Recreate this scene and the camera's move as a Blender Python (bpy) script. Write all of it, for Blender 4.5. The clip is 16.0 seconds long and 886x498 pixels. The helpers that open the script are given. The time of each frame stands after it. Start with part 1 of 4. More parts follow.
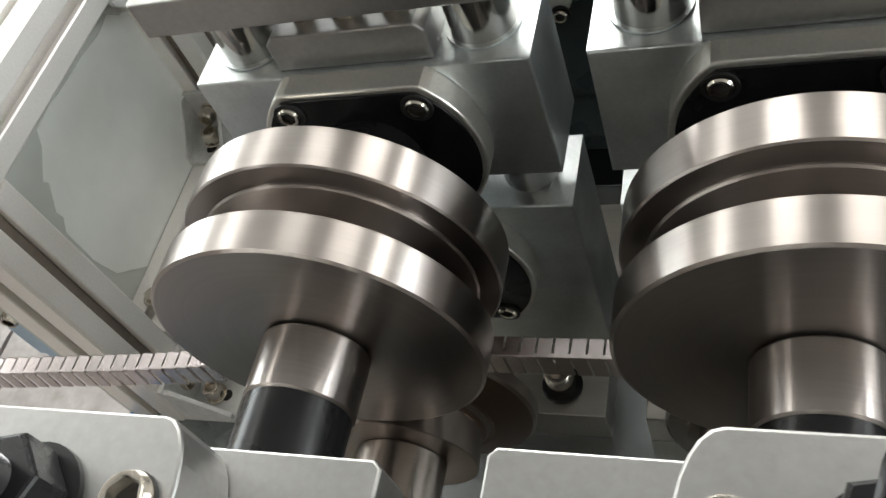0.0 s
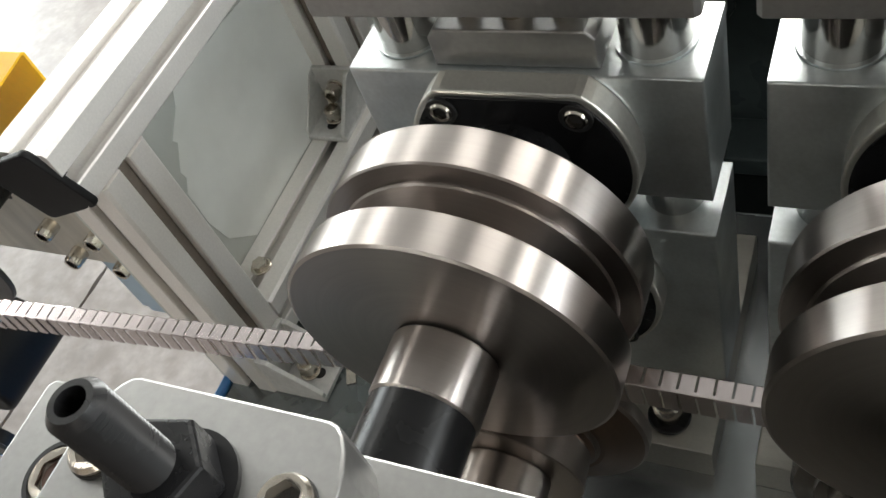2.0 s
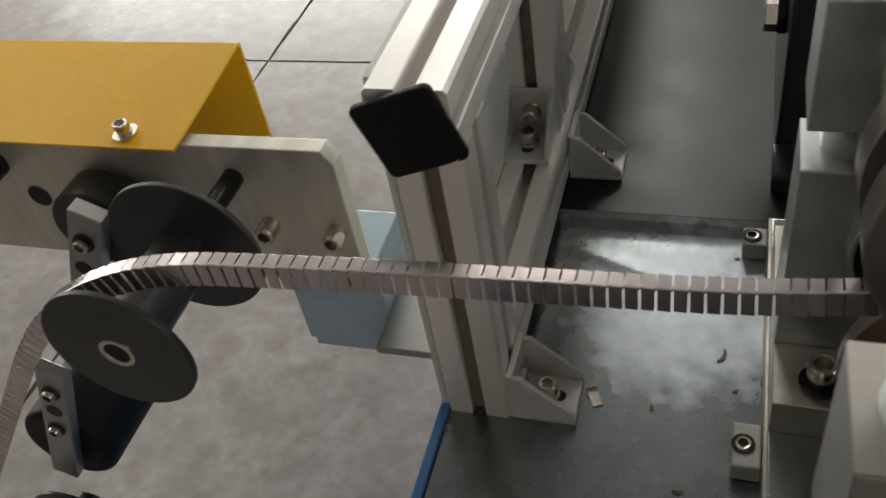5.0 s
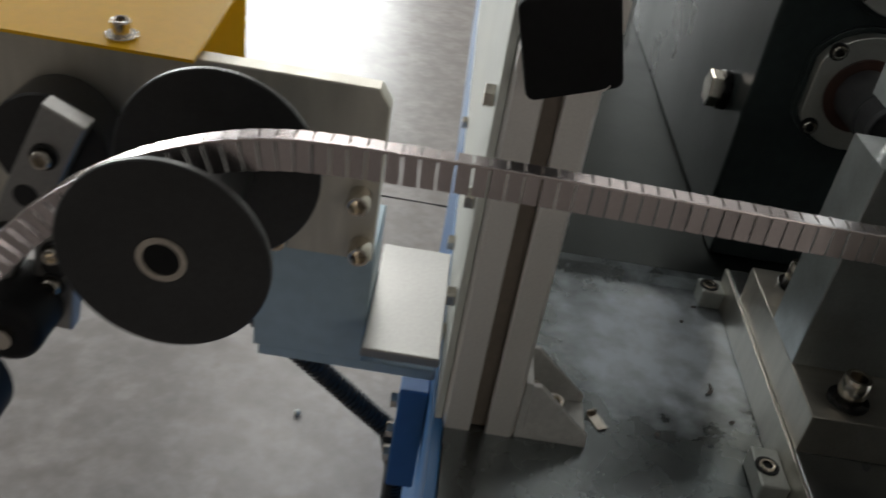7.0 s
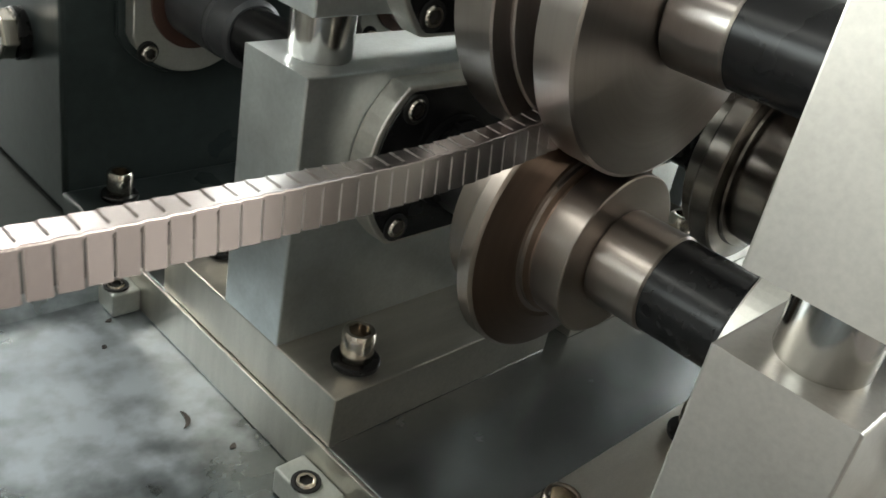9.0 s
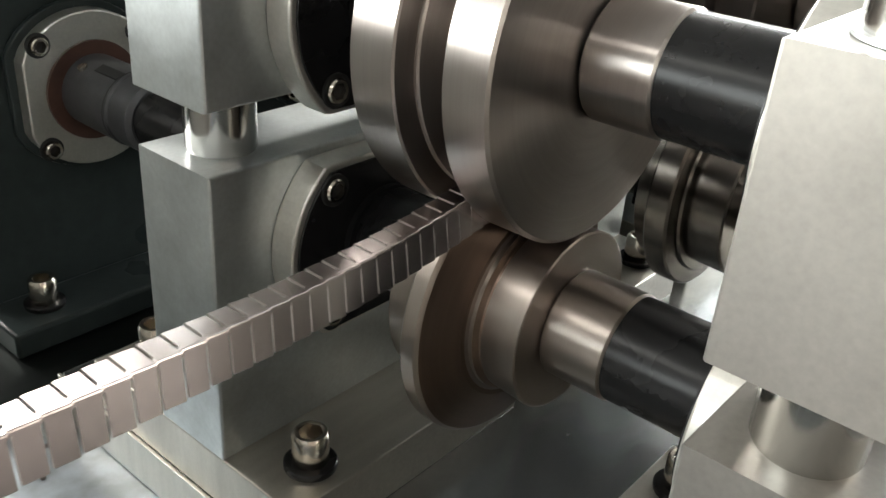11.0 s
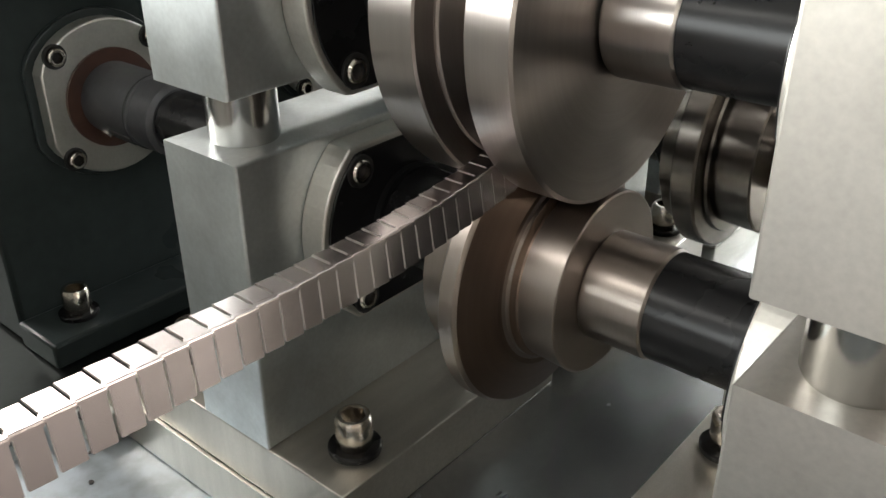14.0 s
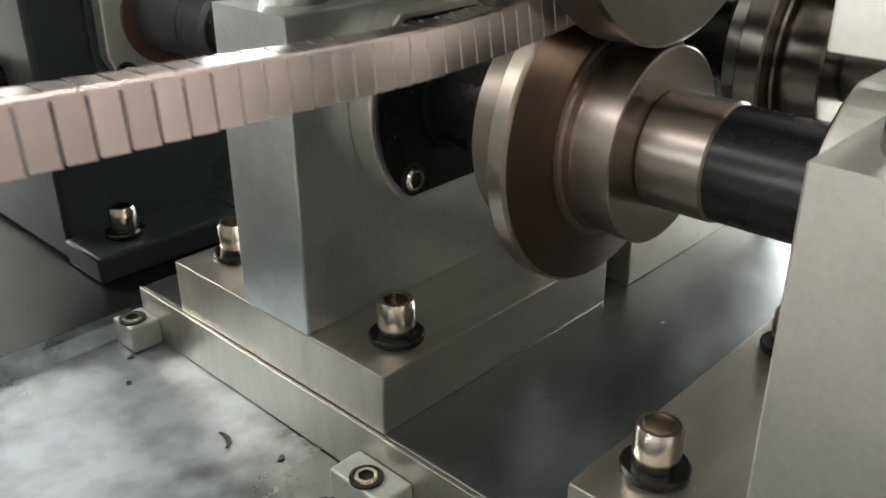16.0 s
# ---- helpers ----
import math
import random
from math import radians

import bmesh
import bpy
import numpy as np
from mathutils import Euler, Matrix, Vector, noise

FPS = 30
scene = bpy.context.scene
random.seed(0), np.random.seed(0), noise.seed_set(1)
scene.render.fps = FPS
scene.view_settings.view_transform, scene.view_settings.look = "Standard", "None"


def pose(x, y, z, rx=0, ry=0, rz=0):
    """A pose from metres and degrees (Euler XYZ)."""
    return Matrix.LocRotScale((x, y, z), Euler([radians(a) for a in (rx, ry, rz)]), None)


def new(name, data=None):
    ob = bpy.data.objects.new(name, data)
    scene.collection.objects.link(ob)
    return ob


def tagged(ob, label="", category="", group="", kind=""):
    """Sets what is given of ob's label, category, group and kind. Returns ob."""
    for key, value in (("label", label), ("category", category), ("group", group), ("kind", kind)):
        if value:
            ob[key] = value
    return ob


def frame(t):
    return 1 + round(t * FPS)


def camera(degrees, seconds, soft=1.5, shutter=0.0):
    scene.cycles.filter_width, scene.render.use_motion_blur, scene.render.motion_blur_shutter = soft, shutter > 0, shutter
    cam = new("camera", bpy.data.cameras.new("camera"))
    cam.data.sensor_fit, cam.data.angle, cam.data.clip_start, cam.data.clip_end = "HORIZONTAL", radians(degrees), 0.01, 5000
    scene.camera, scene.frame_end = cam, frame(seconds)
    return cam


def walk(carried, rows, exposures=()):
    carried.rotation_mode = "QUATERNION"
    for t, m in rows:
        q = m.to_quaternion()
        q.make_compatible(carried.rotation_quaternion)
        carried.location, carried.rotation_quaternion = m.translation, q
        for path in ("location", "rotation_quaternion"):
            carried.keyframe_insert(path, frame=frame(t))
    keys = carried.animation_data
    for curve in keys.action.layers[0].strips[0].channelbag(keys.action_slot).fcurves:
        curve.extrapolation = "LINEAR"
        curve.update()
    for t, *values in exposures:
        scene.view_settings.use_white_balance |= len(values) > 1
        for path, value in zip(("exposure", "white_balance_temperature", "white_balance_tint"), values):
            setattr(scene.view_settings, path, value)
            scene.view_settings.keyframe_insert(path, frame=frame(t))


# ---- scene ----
# Origin: foot of the aluminium post on the machine bed; x along the strip, y to the gearbox, z up.
cam = camera(52.71, 16.0, shutter=0.35)
PATH = [
    (0, pose(0.3806, -0.2036, 0.4873, 37.06, 16.75, 11.66)),
    (0.5, pose(0.3691, -0.1943, 0.4808, 36.98, 16.16, 13.14)),
    (1, pose(0.3559, -0.1923, 0.4850, 37.34, 15.53, 16.38)),
    (1.5, pose(0.3559, -0.1974, 0.4948, 37.97, 15.84, 20.13)),
    (2, pose(0.3538, -0.1989, 0.4916, 38.87, 16.00, 20.70)),
    (2.5, pose(0.3121, -0.2112, 0.4958, 40.29, 16.20, 16.33)),
    (3, pose(0.2626, -0.2351, 0.5002, 41.52, 16.06, 13.91)),
    (3.5, pose(0.2347, -0.2537, 0.5018, 42.58, 15.34, 14.18)),
    (4, pose(0.2097, -0.2582, 0.4997, 43.28, 14.19, 13.92)),
    (4.5, pose(0.1617, -0.2797, 0.4854, 44.83, 10.81, 13.95)),
    (4.7, pose(0.1451, -0.2948, 0.4779, 45.53, 9.55, 15.59)),
    (6.8, pose(-0.0628, -0.3882, 0.3596, 56.15, -6.68, 7.10)),
    (7, pose(-0.0660, -0.3658, 0.3501, 56.98, -8.46, 3.95)),
    (7.5, pose(-0.0972, -0.3021, 0.3224, 58.52, -12.15, -8.34)),
    (8, pose(-0.1022, -0.2652, 0.3034, 60.25, -13.75, -24.69)),
    (8.5, pose(-0.0758, -0.2458, 0.2909, 61.09, -12.48, -36.86)),
    (9, pose(-0.0522, -0.2194, 0.2920, 61.12, -10.35, -43.54)),
    (9.5, pose(-0.0421, -0.2084, 0.2956, 61.16, -9.01, -46.08)),
    (10, pose(-0.0337, -0.2052, 0.3045, 61.70, -7.55, -47.20)),
    (12.5, pose(-0.0029, -0.1989, 0.3022, 62.39, -0.73, -50.40)),
    (13, pose(-0.0103, -0.1992, 0.3003, 62.42, -0.56, -50.27)),
    (13.5, pose(-0.0160, -0.1967, 0.2968, 62.38, -0.26, -50.13)),
    (14, pose(-0.0223, -0.2012, 0.2958, 62.37, 0.23, -49.84)),
    (14.5, pose(-0.0292, -0.2082, 0.2952, 62.27, 0.70, -49.54)),
    (15, pose(-0.0394, -0.2140, 0.2923, 62.19, 0.96, -49.02)),
    (15.5, pose(-0.0453, -0.2104, 0.2708, 62.59, 0.82, -46.91)),
    (16, pose(-0.0334, -0.2115, 0.2368, 64.46, 0.29, -46.33)),
]
EXPOSURES = [(0.0, -0.05, 6650, 9), (2.0, -0.1, 6650, 9), (2.5, -0.3, 6650, 9), (3.5, -0.95, 6750, 11), (4.7, -1.25, 7000, 12), (6.8, -1.7, 6600, 10),
             (7.3, -1.5, 6550, 9), (8.0, -1.0, 6500, 7), (9.0, 0.15, 6700, 5), (12.5, 0.35, 6800, 12), (16.0, 0.4, 6850, 9)]
walk(cam, PATH, EXPOSURES)

# ---- world and light ----
world = bpy.data.worlds.new("world")
scene.world = world
world.use_nodes = True
wn = world.node_tree.nodes
sky = wn.new("ShaderNodeTexSky")
sky.sky_type = "NISHITA"
sky.sun_disc = False
sky.sun_elevation = radians(40)
sky.sun_rotation = radians(20)
wn["Background"].inputs["Strength"].default_value = 0.1
world.node_tree.links.new(sky.outputs["Color"], wn["Background"].inputs["Color"])

FLOOR = -0.81
CEIL = 4.2
X0, X1, Y0, Y1 = -8.0, 8.0, -6.0, 8.0
# unseen skylights in the roof, the last one added as fill: x, y, width, length, power
SKYLIGHTS = [(2.3, 5.2, 1.8, 3.6, 170), (-0.9, 5.8, 1.4, 2.7, 300), (5.6, 4.8, 1.6, 4.0, 200), (-4.4, 3.6, 0.8, 5.0, 110),
             (-4.6, -2.6, 1.2, 4.0, 60)]
# unseen windows in the walls, south and east added as fill: wall, centre along the wall, width, sill, head, power
WINDOWS = [("north", -4.2, 7.0, 0.2, 2.2, 1500), ("west", 3.2, 4.6, 0.1, 3.0, 400), ("south", 5.0, 5.0, 0.3, 3.2, 170), ("east", 0.5, 7.0, 0.6, 3.4, 950)]


def area_lamp(name, m, w, l, power, color):
    data = bpy.data.lights.new(name, "AREA")
    data.shape, data.size, data.size_y, data.energy, data.color = "RECTANGLE", w, l, power, color
    ob = new(name, data)
    ob.matrix_world = m
    return ob


DAY = (0.97, 0.965, 0.93)
TINT = {"north": (0.95, 0.98, 0.98), "west": (0.92, 0.985, 1.0), "south": (1.0, 0.91, 0.79), "east": (0.92, 0.97, 1.0)}
for sx, sy, sw, sl, sp in SKYLIGHTS:
    area_lamp("skylight_fill_lamp", pose(sx, sy, CEIL - 0.02), sw, sl, sp, DAY)
for wall, c, w, z0, z1, wp in WINDOWS:
    zm = (z0 + z1) / 2
    m = {"north": pose(c, Y1 - 0.03, zm, -90, 0, 0), "south": pose(c, Y0 + 0.03, zm, 90, 0, 0),
         "west": pose(X0 + 0.03, c, zm, 90, 0, -90), "east": pose(X1 - 0.03, c, zm, 90, 0, 90)}[wall]
    area_lamp("window_fill_lamp", m, w, z1 - z0, wp, TINT[wall])


# ---- materials ----
def material(name, color, rough=0.4, metal=0.0, grain=(60, 0.06), blotch=(8, 0.08), bump=(400, 0.05), coat=0.0,
             stretch=(1, 1, 1), aniso=0.0, axis="Y", rust=None, rough_var=0.04, per_piece=0.0, rings=False, patch=None, spec=0.5):
    """Principled surface: colour varied at two scales, roughness varied, fine bump."""
    mat = bpy.data.materials.new(name)
    mat.use_nodes = True
    nt = mat.node_tree
    n, ln = nt.nodes, nt.links
    b = n["Principled BSDF"]
    b.inputs["Metallic"].default_value = metal
    b.inputs["Coat Weight"].default_value = coat
    b.inputs["Specular IOR Level"].default_value = spec
    tc = n.new("ShaderNodeTexCoord")
    mp = n.new("ShaderNodeMapping")
    mp.inputs["Scale"].default_value = stretch
    ln.new(tc.outputs["Object"], mp.inputs["Vector"])
    coords = mp.outputs["Vector"]
    if rings:
        # lathe marks: the pattern follows the radius and the axis only
        sep, com, sq = n.new("ShaderNodeSeparateXYZ"), n.new("ShaderNodeCombineXYZ"), n.new("ShaderNodeVectorMath")
        flat = n.new("ShaderNodeCombineXYZ")
        ln.new(coords, sep.inputs["Vector"])
        ln.new(sep.outputs["X"], flat.inputs["X"])
        ln.new(sep.outputs["Z"], flat.inputs["Z"])
        sq.operation = "LENGTH"
        ln.new(flat.outputs["Vector"], sq.inputs[0])
        ln.new(sq.outputs["Value"], com.inputs["X"])
        ln.new(sep.outputs["Y"], com.inputs["Y"])
        turn = n.new("ShaderNodeMath")
        turn.operation = "ARCTAN2"
        ln.new(sep.outputs["X"], turn.inputs[0])
        ln.new(sep.outputs["Z"], turn.inputs[1])
        soft_turn = n.new("ShaderNodeMath")
        soft_turn.operation = "MULTIPLY"
        soft_turn.inputs[1].default_value = 0.0003
        ln.new(turn.outputs["Value"], soft_turn.inputs[0])
        ln.new(soft_turn.outputs["Value"], com.inputs["Z"])
        coords = com.outputs["Vector"]

    def tex(scale, detail=4.0):
        t = n.new("ShaderNodeTexNoise")
        t.inputs["Scale"].default_value = scale
        t.inputs["Detail"].default_value = detail
        ln.new(coords, t.inputs["Vector"])
        return t.outputs["Fac"]

    def spread(fac, low, high):
        r = n.new("ShaderNodeMapRange")
        r.clamp = False
        r.inputs["From Min"].default_value, r.inputs["From Max"].default_value = 0.3, 0.7
        r.inputs["To Min"].default_value, r.inputs["To Max"].default_value = low, high
        ln.new(fac, r.inputs["Value"])
        return r.outputs["Result"]

    def times(a, c):
        m = n.new("ShaderNodeMath")
        m.operation = "MULTIPLY"
        ln.new(a, m.inputs[0])
        ln.new(c, m.inputs[1])
        return m.outputs["Value"]

    fine, big = tex(grain[0]), tex(blotch[0])
    tone = times(spread(fine, 1 - grain[1], 1 + grain[1]), spread(big, 1 - blotch[1], 1 + blotch[1]))
    if per_piece:
        info = n.new("ShaderNodeObjectInfo")
        r = n.new("ShaderNodeMapRange")
        r.inputs["To Min"].default_value, r.inputs["To Max"].default_value = 1 - per_piece, 1 + per_piece
        ln.new(info.outputs["Random"], r.inputs["Value"])
        tone = times(tone, r.outputs["Result"])
    col = n.new("ShaderNodeMix")
    col.data_type, col.blend_type = "RGBA", "MULTIPLY"
    col.inputs["Factor"].default_value = 1.0
    col.inputs["A"].default_value = (*color, 1)
    ln.new(tone, col.inputs["B"])
    out = col.outputs["Result"]
    if rust:
        mix = n.new("ShaderNodeMix")
        mix.data_type = "RGBA"
        ln.new(spread(tex(rust[1]), -0.6, 1.0), mix.inputs["Factor"])
        ln.new(out, mix.inputs["A"])
        mix.inputs["B"].default_value = (*rust[0], 1)
        mix.clamp_factor = True
        out = mix.outputs["Result"]
    sheen = spread(tex(blotch[0] * 1.7), rough - rough_var, rough + rough_var)
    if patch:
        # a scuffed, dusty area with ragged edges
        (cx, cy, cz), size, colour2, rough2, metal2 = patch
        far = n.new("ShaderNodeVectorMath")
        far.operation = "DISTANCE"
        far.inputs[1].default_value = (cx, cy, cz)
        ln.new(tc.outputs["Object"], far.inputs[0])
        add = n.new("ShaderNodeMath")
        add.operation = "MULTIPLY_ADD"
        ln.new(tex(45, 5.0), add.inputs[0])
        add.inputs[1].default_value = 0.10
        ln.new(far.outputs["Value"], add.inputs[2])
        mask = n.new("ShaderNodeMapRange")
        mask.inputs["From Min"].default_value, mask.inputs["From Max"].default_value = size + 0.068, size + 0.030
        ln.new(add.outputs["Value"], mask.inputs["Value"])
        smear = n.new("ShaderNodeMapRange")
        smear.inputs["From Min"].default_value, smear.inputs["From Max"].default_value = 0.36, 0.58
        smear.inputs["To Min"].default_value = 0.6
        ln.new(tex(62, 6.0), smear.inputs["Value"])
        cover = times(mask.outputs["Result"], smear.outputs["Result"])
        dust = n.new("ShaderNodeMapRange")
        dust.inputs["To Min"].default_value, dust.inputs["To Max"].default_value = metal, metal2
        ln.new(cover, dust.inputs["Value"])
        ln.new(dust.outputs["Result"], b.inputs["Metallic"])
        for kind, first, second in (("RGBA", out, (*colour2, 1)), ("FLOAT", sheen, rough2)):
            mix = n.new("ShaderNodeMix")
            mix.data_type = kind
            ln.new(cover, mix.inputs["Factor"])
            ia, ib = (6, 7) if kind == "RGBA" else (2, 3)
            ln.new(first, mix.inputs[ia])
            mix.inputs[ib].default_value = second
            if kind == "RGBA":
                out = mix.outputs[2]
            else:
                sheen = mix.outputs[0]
    ln.new(out, b.inputs["Base Color"])
    ln.new(sheen, b.inputs["Roughness"])
    if aniso:
        b.inputs["Anisotropic"].default_value = aniso
        b.inputs["Anisotropic Rotation"].default_value = 0.25
        tg = n.new("ShaderNodeTangent")
        tg.direction_type, tg.axis = "RADIAL", axis
        ln.new(tg.outputs["Tangent"], b.inputs["Tangent"])
    if bump[1]:
        bp = n.new("ShaderNodeBump")
        bp.inputs["Strength"].default_value = bump[1]
        bp.inputs["Distance"].default_value = 0.0005
        ln.new(tex(bump[0]), bp.inputs["Height"])
        ln.new(bp.outputs["Normal"], b.inputs["Normal"])
    return mat


M = {
    "roll": material("turned_steel", (0.38, 0.347, 0.325), 0.29, 1.0, (2500, 0.03), (300, 0.04), (1500, 0.0), aniso=0.8, rough_var=0.004, rings=True),
    "roll_low": material("used_turned_steel", (0.34, 0.298, 0.268), 0.33, 1.0, (2500, 0.02), (250, 0.025), (1500, 0.0), aniso=0.6, rough_var=0.006, rings=True),
    "roll_dark": material("oil_dark_turned_steel", (0.31, 0.285, 0.26), 0.26, 1.0, (2500, 0.02), (250, 0.03), (1500, 0.0), aniso=0.6, rough_var=0.006, rings=True),
    "brown": material("heat_stained_steel", (0.20, 0.145, 0.115), 0.32, 1.0, (2500, 0.02), (300, 0.05), (900, 0.0), aniso=0.5, rings=True, rough_var=0.012),
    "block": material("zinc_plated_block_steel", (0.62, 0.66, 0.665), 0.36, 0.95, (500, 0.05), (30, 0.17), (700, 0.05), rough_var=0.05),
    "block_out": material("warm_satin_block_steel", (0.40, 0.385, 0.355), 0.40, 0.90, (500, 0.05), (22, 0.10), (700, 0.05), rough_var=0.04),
    "plate": material("ground_plate_steel", (0.56, 0.535, 0.48), 0.36, 0.95, (600, 0.06), (16, 0.12), (500, 0.06), stretch=(1, 6, 1)),
    "side_plate": material("brushed_side_plate_steel", (0.60, 0.57, 0.50), 0.42, 0.60, (600, 0.06), (16, 0.12), (500, 0.06), stretch=(6, 1, 1)),
    "flange": material("ground_flange_steel", (0.62, 0.61, 0.565), 0.36, 0.85, (600, 0.05), (30, 0.08), (600, 0.04)),
    "clamp": material("pale_zinc_clamp_steel", (0.44, 0.46, 0.43), 0.5, 0.35, (400, 0.06), (60, 0.1), (500, 0.08)),
    "hub": material("phosphated_hub_steel", (0.055, 0.056, 0.060), 0.42, 0.3, (300, 0.1), (40, 0.15), (700, 0.04)),
    "satin": material("satin_nickel_steel", (0.36, 0.357, 0.347), 0.38, 0.95, (400, 0.05), (12, 0.06), (600, 0.05)),
    "post": material("hard_chromed_post", (0.48, 0.47, 0.45), 0.17, 1.0, (300, 0.04), (20, 0.05), (900, 0.01), stretch=(1, 1, 0.3)),
    "bolt": material("nickel_bolt_steel", (0.62, 0.57, 0.50), 0.21, 1.0, (500, 0.08), (60, 0.1), (900, 0.04)),
    "black": material("black_oxide_steel", (0.009, 0.009, 0.0095), 0.27, 0.0, (300, 0.1), (20, 0.15), (900, 0.0), rough_var=0.01, spec=0.27),
    "gear": material("dark_painted_casting", (0.032, 0.040, 0.040), 0.30, 0.0, (120, 0.1), (6, 0.2), (300, 0.15), spec=0.15),
    "grease": material("dark_grease", (0.06, 0.028, 0.02), 0.35, 0.0, (90, 0.2), (30, 0.3), (400, 0.3)),
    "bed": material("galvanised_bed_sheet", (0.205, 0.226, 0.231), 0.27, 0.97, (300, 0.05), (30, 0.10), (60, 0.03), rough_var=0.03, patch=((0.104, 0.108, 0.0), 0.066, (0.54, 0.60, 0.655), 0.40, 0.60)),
    # brown for the shade painted into the profile slots
    "slot": material("slot_shade_brown", (0.20, 0.168, 0.138), 0.5, 0.2, (200, 0.08), (20, 0.1), (500, 0.05)),
    # darker far sheet; its reflection of the dark gearbox is in the colour
    "bed_far": material("dark_mirroring_sheet", (0.040, 0.046, 0.044), 0.33, 0.95, (300, 0.05), (12, 0.12), (250, 0.02), rough_var=0.04),
    "sub": material("oiled_sub_plate", (0.36, 0.375, 0.38), 0.25, 0.94, (300, 0.06), (26, 0.14), (60, 0.03), rough_var=0.025),
    "alu": material("anodised_aluminium", (0.86, 0.835, 0.80), 0.36, 0.45, (700, 0.04), (10, 0.05), (800, 0.04)),
    "bracket": material("cast_aluminium", (0.66, 0.66, 0.64), 0.42, 0.30, (300, 0.07), (40, 0.1), (500, 0.12)),
    "panel": material("grey_sheet_panel", (0.57, 0.59, 0.55), 0.45, 0.0, (60, 0.03), (5, 0.05), (200, 0.02)),
    "paper": material("white_protective_film", (0.84, 0.86, 0.82), 0.40, 0.0, (60, 0.02), (12, 0.04), (200, 0.03)),
    "rubber": material("black_moulded_plastic", (0.009, 0.009, 0.0095), 0.48, 0.0, (300, 0.1), (20, 0.1), (700, 0.12), spec=0.15),
    "wheel": material("black_anodised_wheel", (0.024, 0.024, 0.024), 0.38, 0.0, (400, 0.15), (20, 0.2), (900, 0.05), spec=0.45),
    "yellow": material("yellow_powder_paint", (0.90, 0.49, 0.0), 0.45, 0.0, (200, 0.03), (6, 0.04), (900, 0.08)),
    "blue": material("blue_machine_paint", (0.035, 0.15, 0.36), 0.40, 0.0, (100, 0.05), (8, 0.08), (400, 0.08)),
    "film": material("pale_blue_film", (0.36, 0.47, 0.55), 0.35, 0.2, (100, 0.05), (12, 0.1), (400, 0.05)),
    "floor": material("polished_concrete", (0.25, 0.228, 0.215), 0.315, 0.0, (45, 0.14), (9.0, 0.17), (120, 0.08), rough_var=0.03, rust=((0.19, 0.168, 0.155), 17)),
    "hall": material("unseen_wall_paint", (0.42, 0.418, 0.405), 0.8, 0.0, (20, 0.05), (1.0, 0.06), (60, 0.1)),
    # unseen roof; its grey only sets how much light bounces back
    "roof": material("unseen_roof_grey", (0.27, 0.27, 0.265), 0.7, 0.0, (20, 0.05), (1.0, 0.06), (60, 0.1)),
    # unseen south wall, dark and warm for what the metal faces reflect
    "hall_dark": material("unseen_dark_wall_paint", (0.21, 0.18, 0.155), 0.8, 0.0, (20, 0.05), (1.0, 0.06), (60, 0.1)),
    "strip": material("bright_strip_steel", (0.62, 0.56, 0.555), 0.22, 1.0, (500, 0.05), (60, 0.07), (300, 0.0), per_piece=0.10),
    "swarf": material("dark_cut_steel", (0.10, 0.09, 0.085), 0.4, 0.8, (500, 0.2), (100, 0.2), (900, 0.05)),
    "dark": material("dark_recess", (0.01, 0.01, 0.01), 0.6),
    "hose": material("black_rubber_hose", (0.02, 0.02, 0.02), 0.5),
}


# ---- building helpers ----
FLAT = set()          # bodies with plane faces, whose large faces stay flat


def finish(bm, name, mat, smooth=True):
    me = bpy.data.meshes.new(name)
    bm.normal_update()
    plane = id(bm) in FLAT
    FLAT.discard(id(bm))
    most = max((fc.calc_area() for fc in bm.faces), default=0)
    if smooth:
        for fc in bm.faces:
            fc.smooth = not (len(fc.verts) > 4 or (plane and fc.calc_area() > 0.004 * most))
        for e in bm.edges:
            if len(e.link_faces) == 2 and e.calc_face_angle(0) > radians(28):
                e.smooth = False
    bm.to_mesh(me)
    bm.free()
    me.materials.append(M[mat])
    return me


def part(name, bm, mat, parent=None, label="", smooth=True):
    ob = new(name, finish(bm, name, mat, smooth))
    ob.parent = parent
    return tagged(ob, label)


def put(name, me, parent, m):
    """One more object on a mesh that exists."""
    ob = new(name, me)
    ob.parent = parent
    ob.matrix_basis = m
    return ob


def thing(name, label, category, at=(0, 0, 0), group="", kind=""):
    ob = new(name)
    ob.location = at
    ob.empty_display_size = 0.01
    return tagged(ob, label, category, group, kind)


def box(x0, x1, y0, y1, z0, z1, bevel=0.0008, bm=None):
    bm = bm or bmesh.new()
    FLAT.add(id(bm))
    r = bmesh.ops.create_cube(bm, size=1.0)
    for v in r["verts"]:
        v.co = ((x0 + x1) / 2 + v.co.x * (x1 - x0), (y0 + y1) / 2 + v.co.y * (y1 - y0), (z0 + z1) / 2 + v.co.z * (z1 - z0))
    if bevel:
        es = list({e for v in r["verts"] for e in v.link_edges})
        bmesh.ops.bevel(bm, geom=es, offset=bevel, segments=2, affect="EDGES", profile=0.5)
    return bm


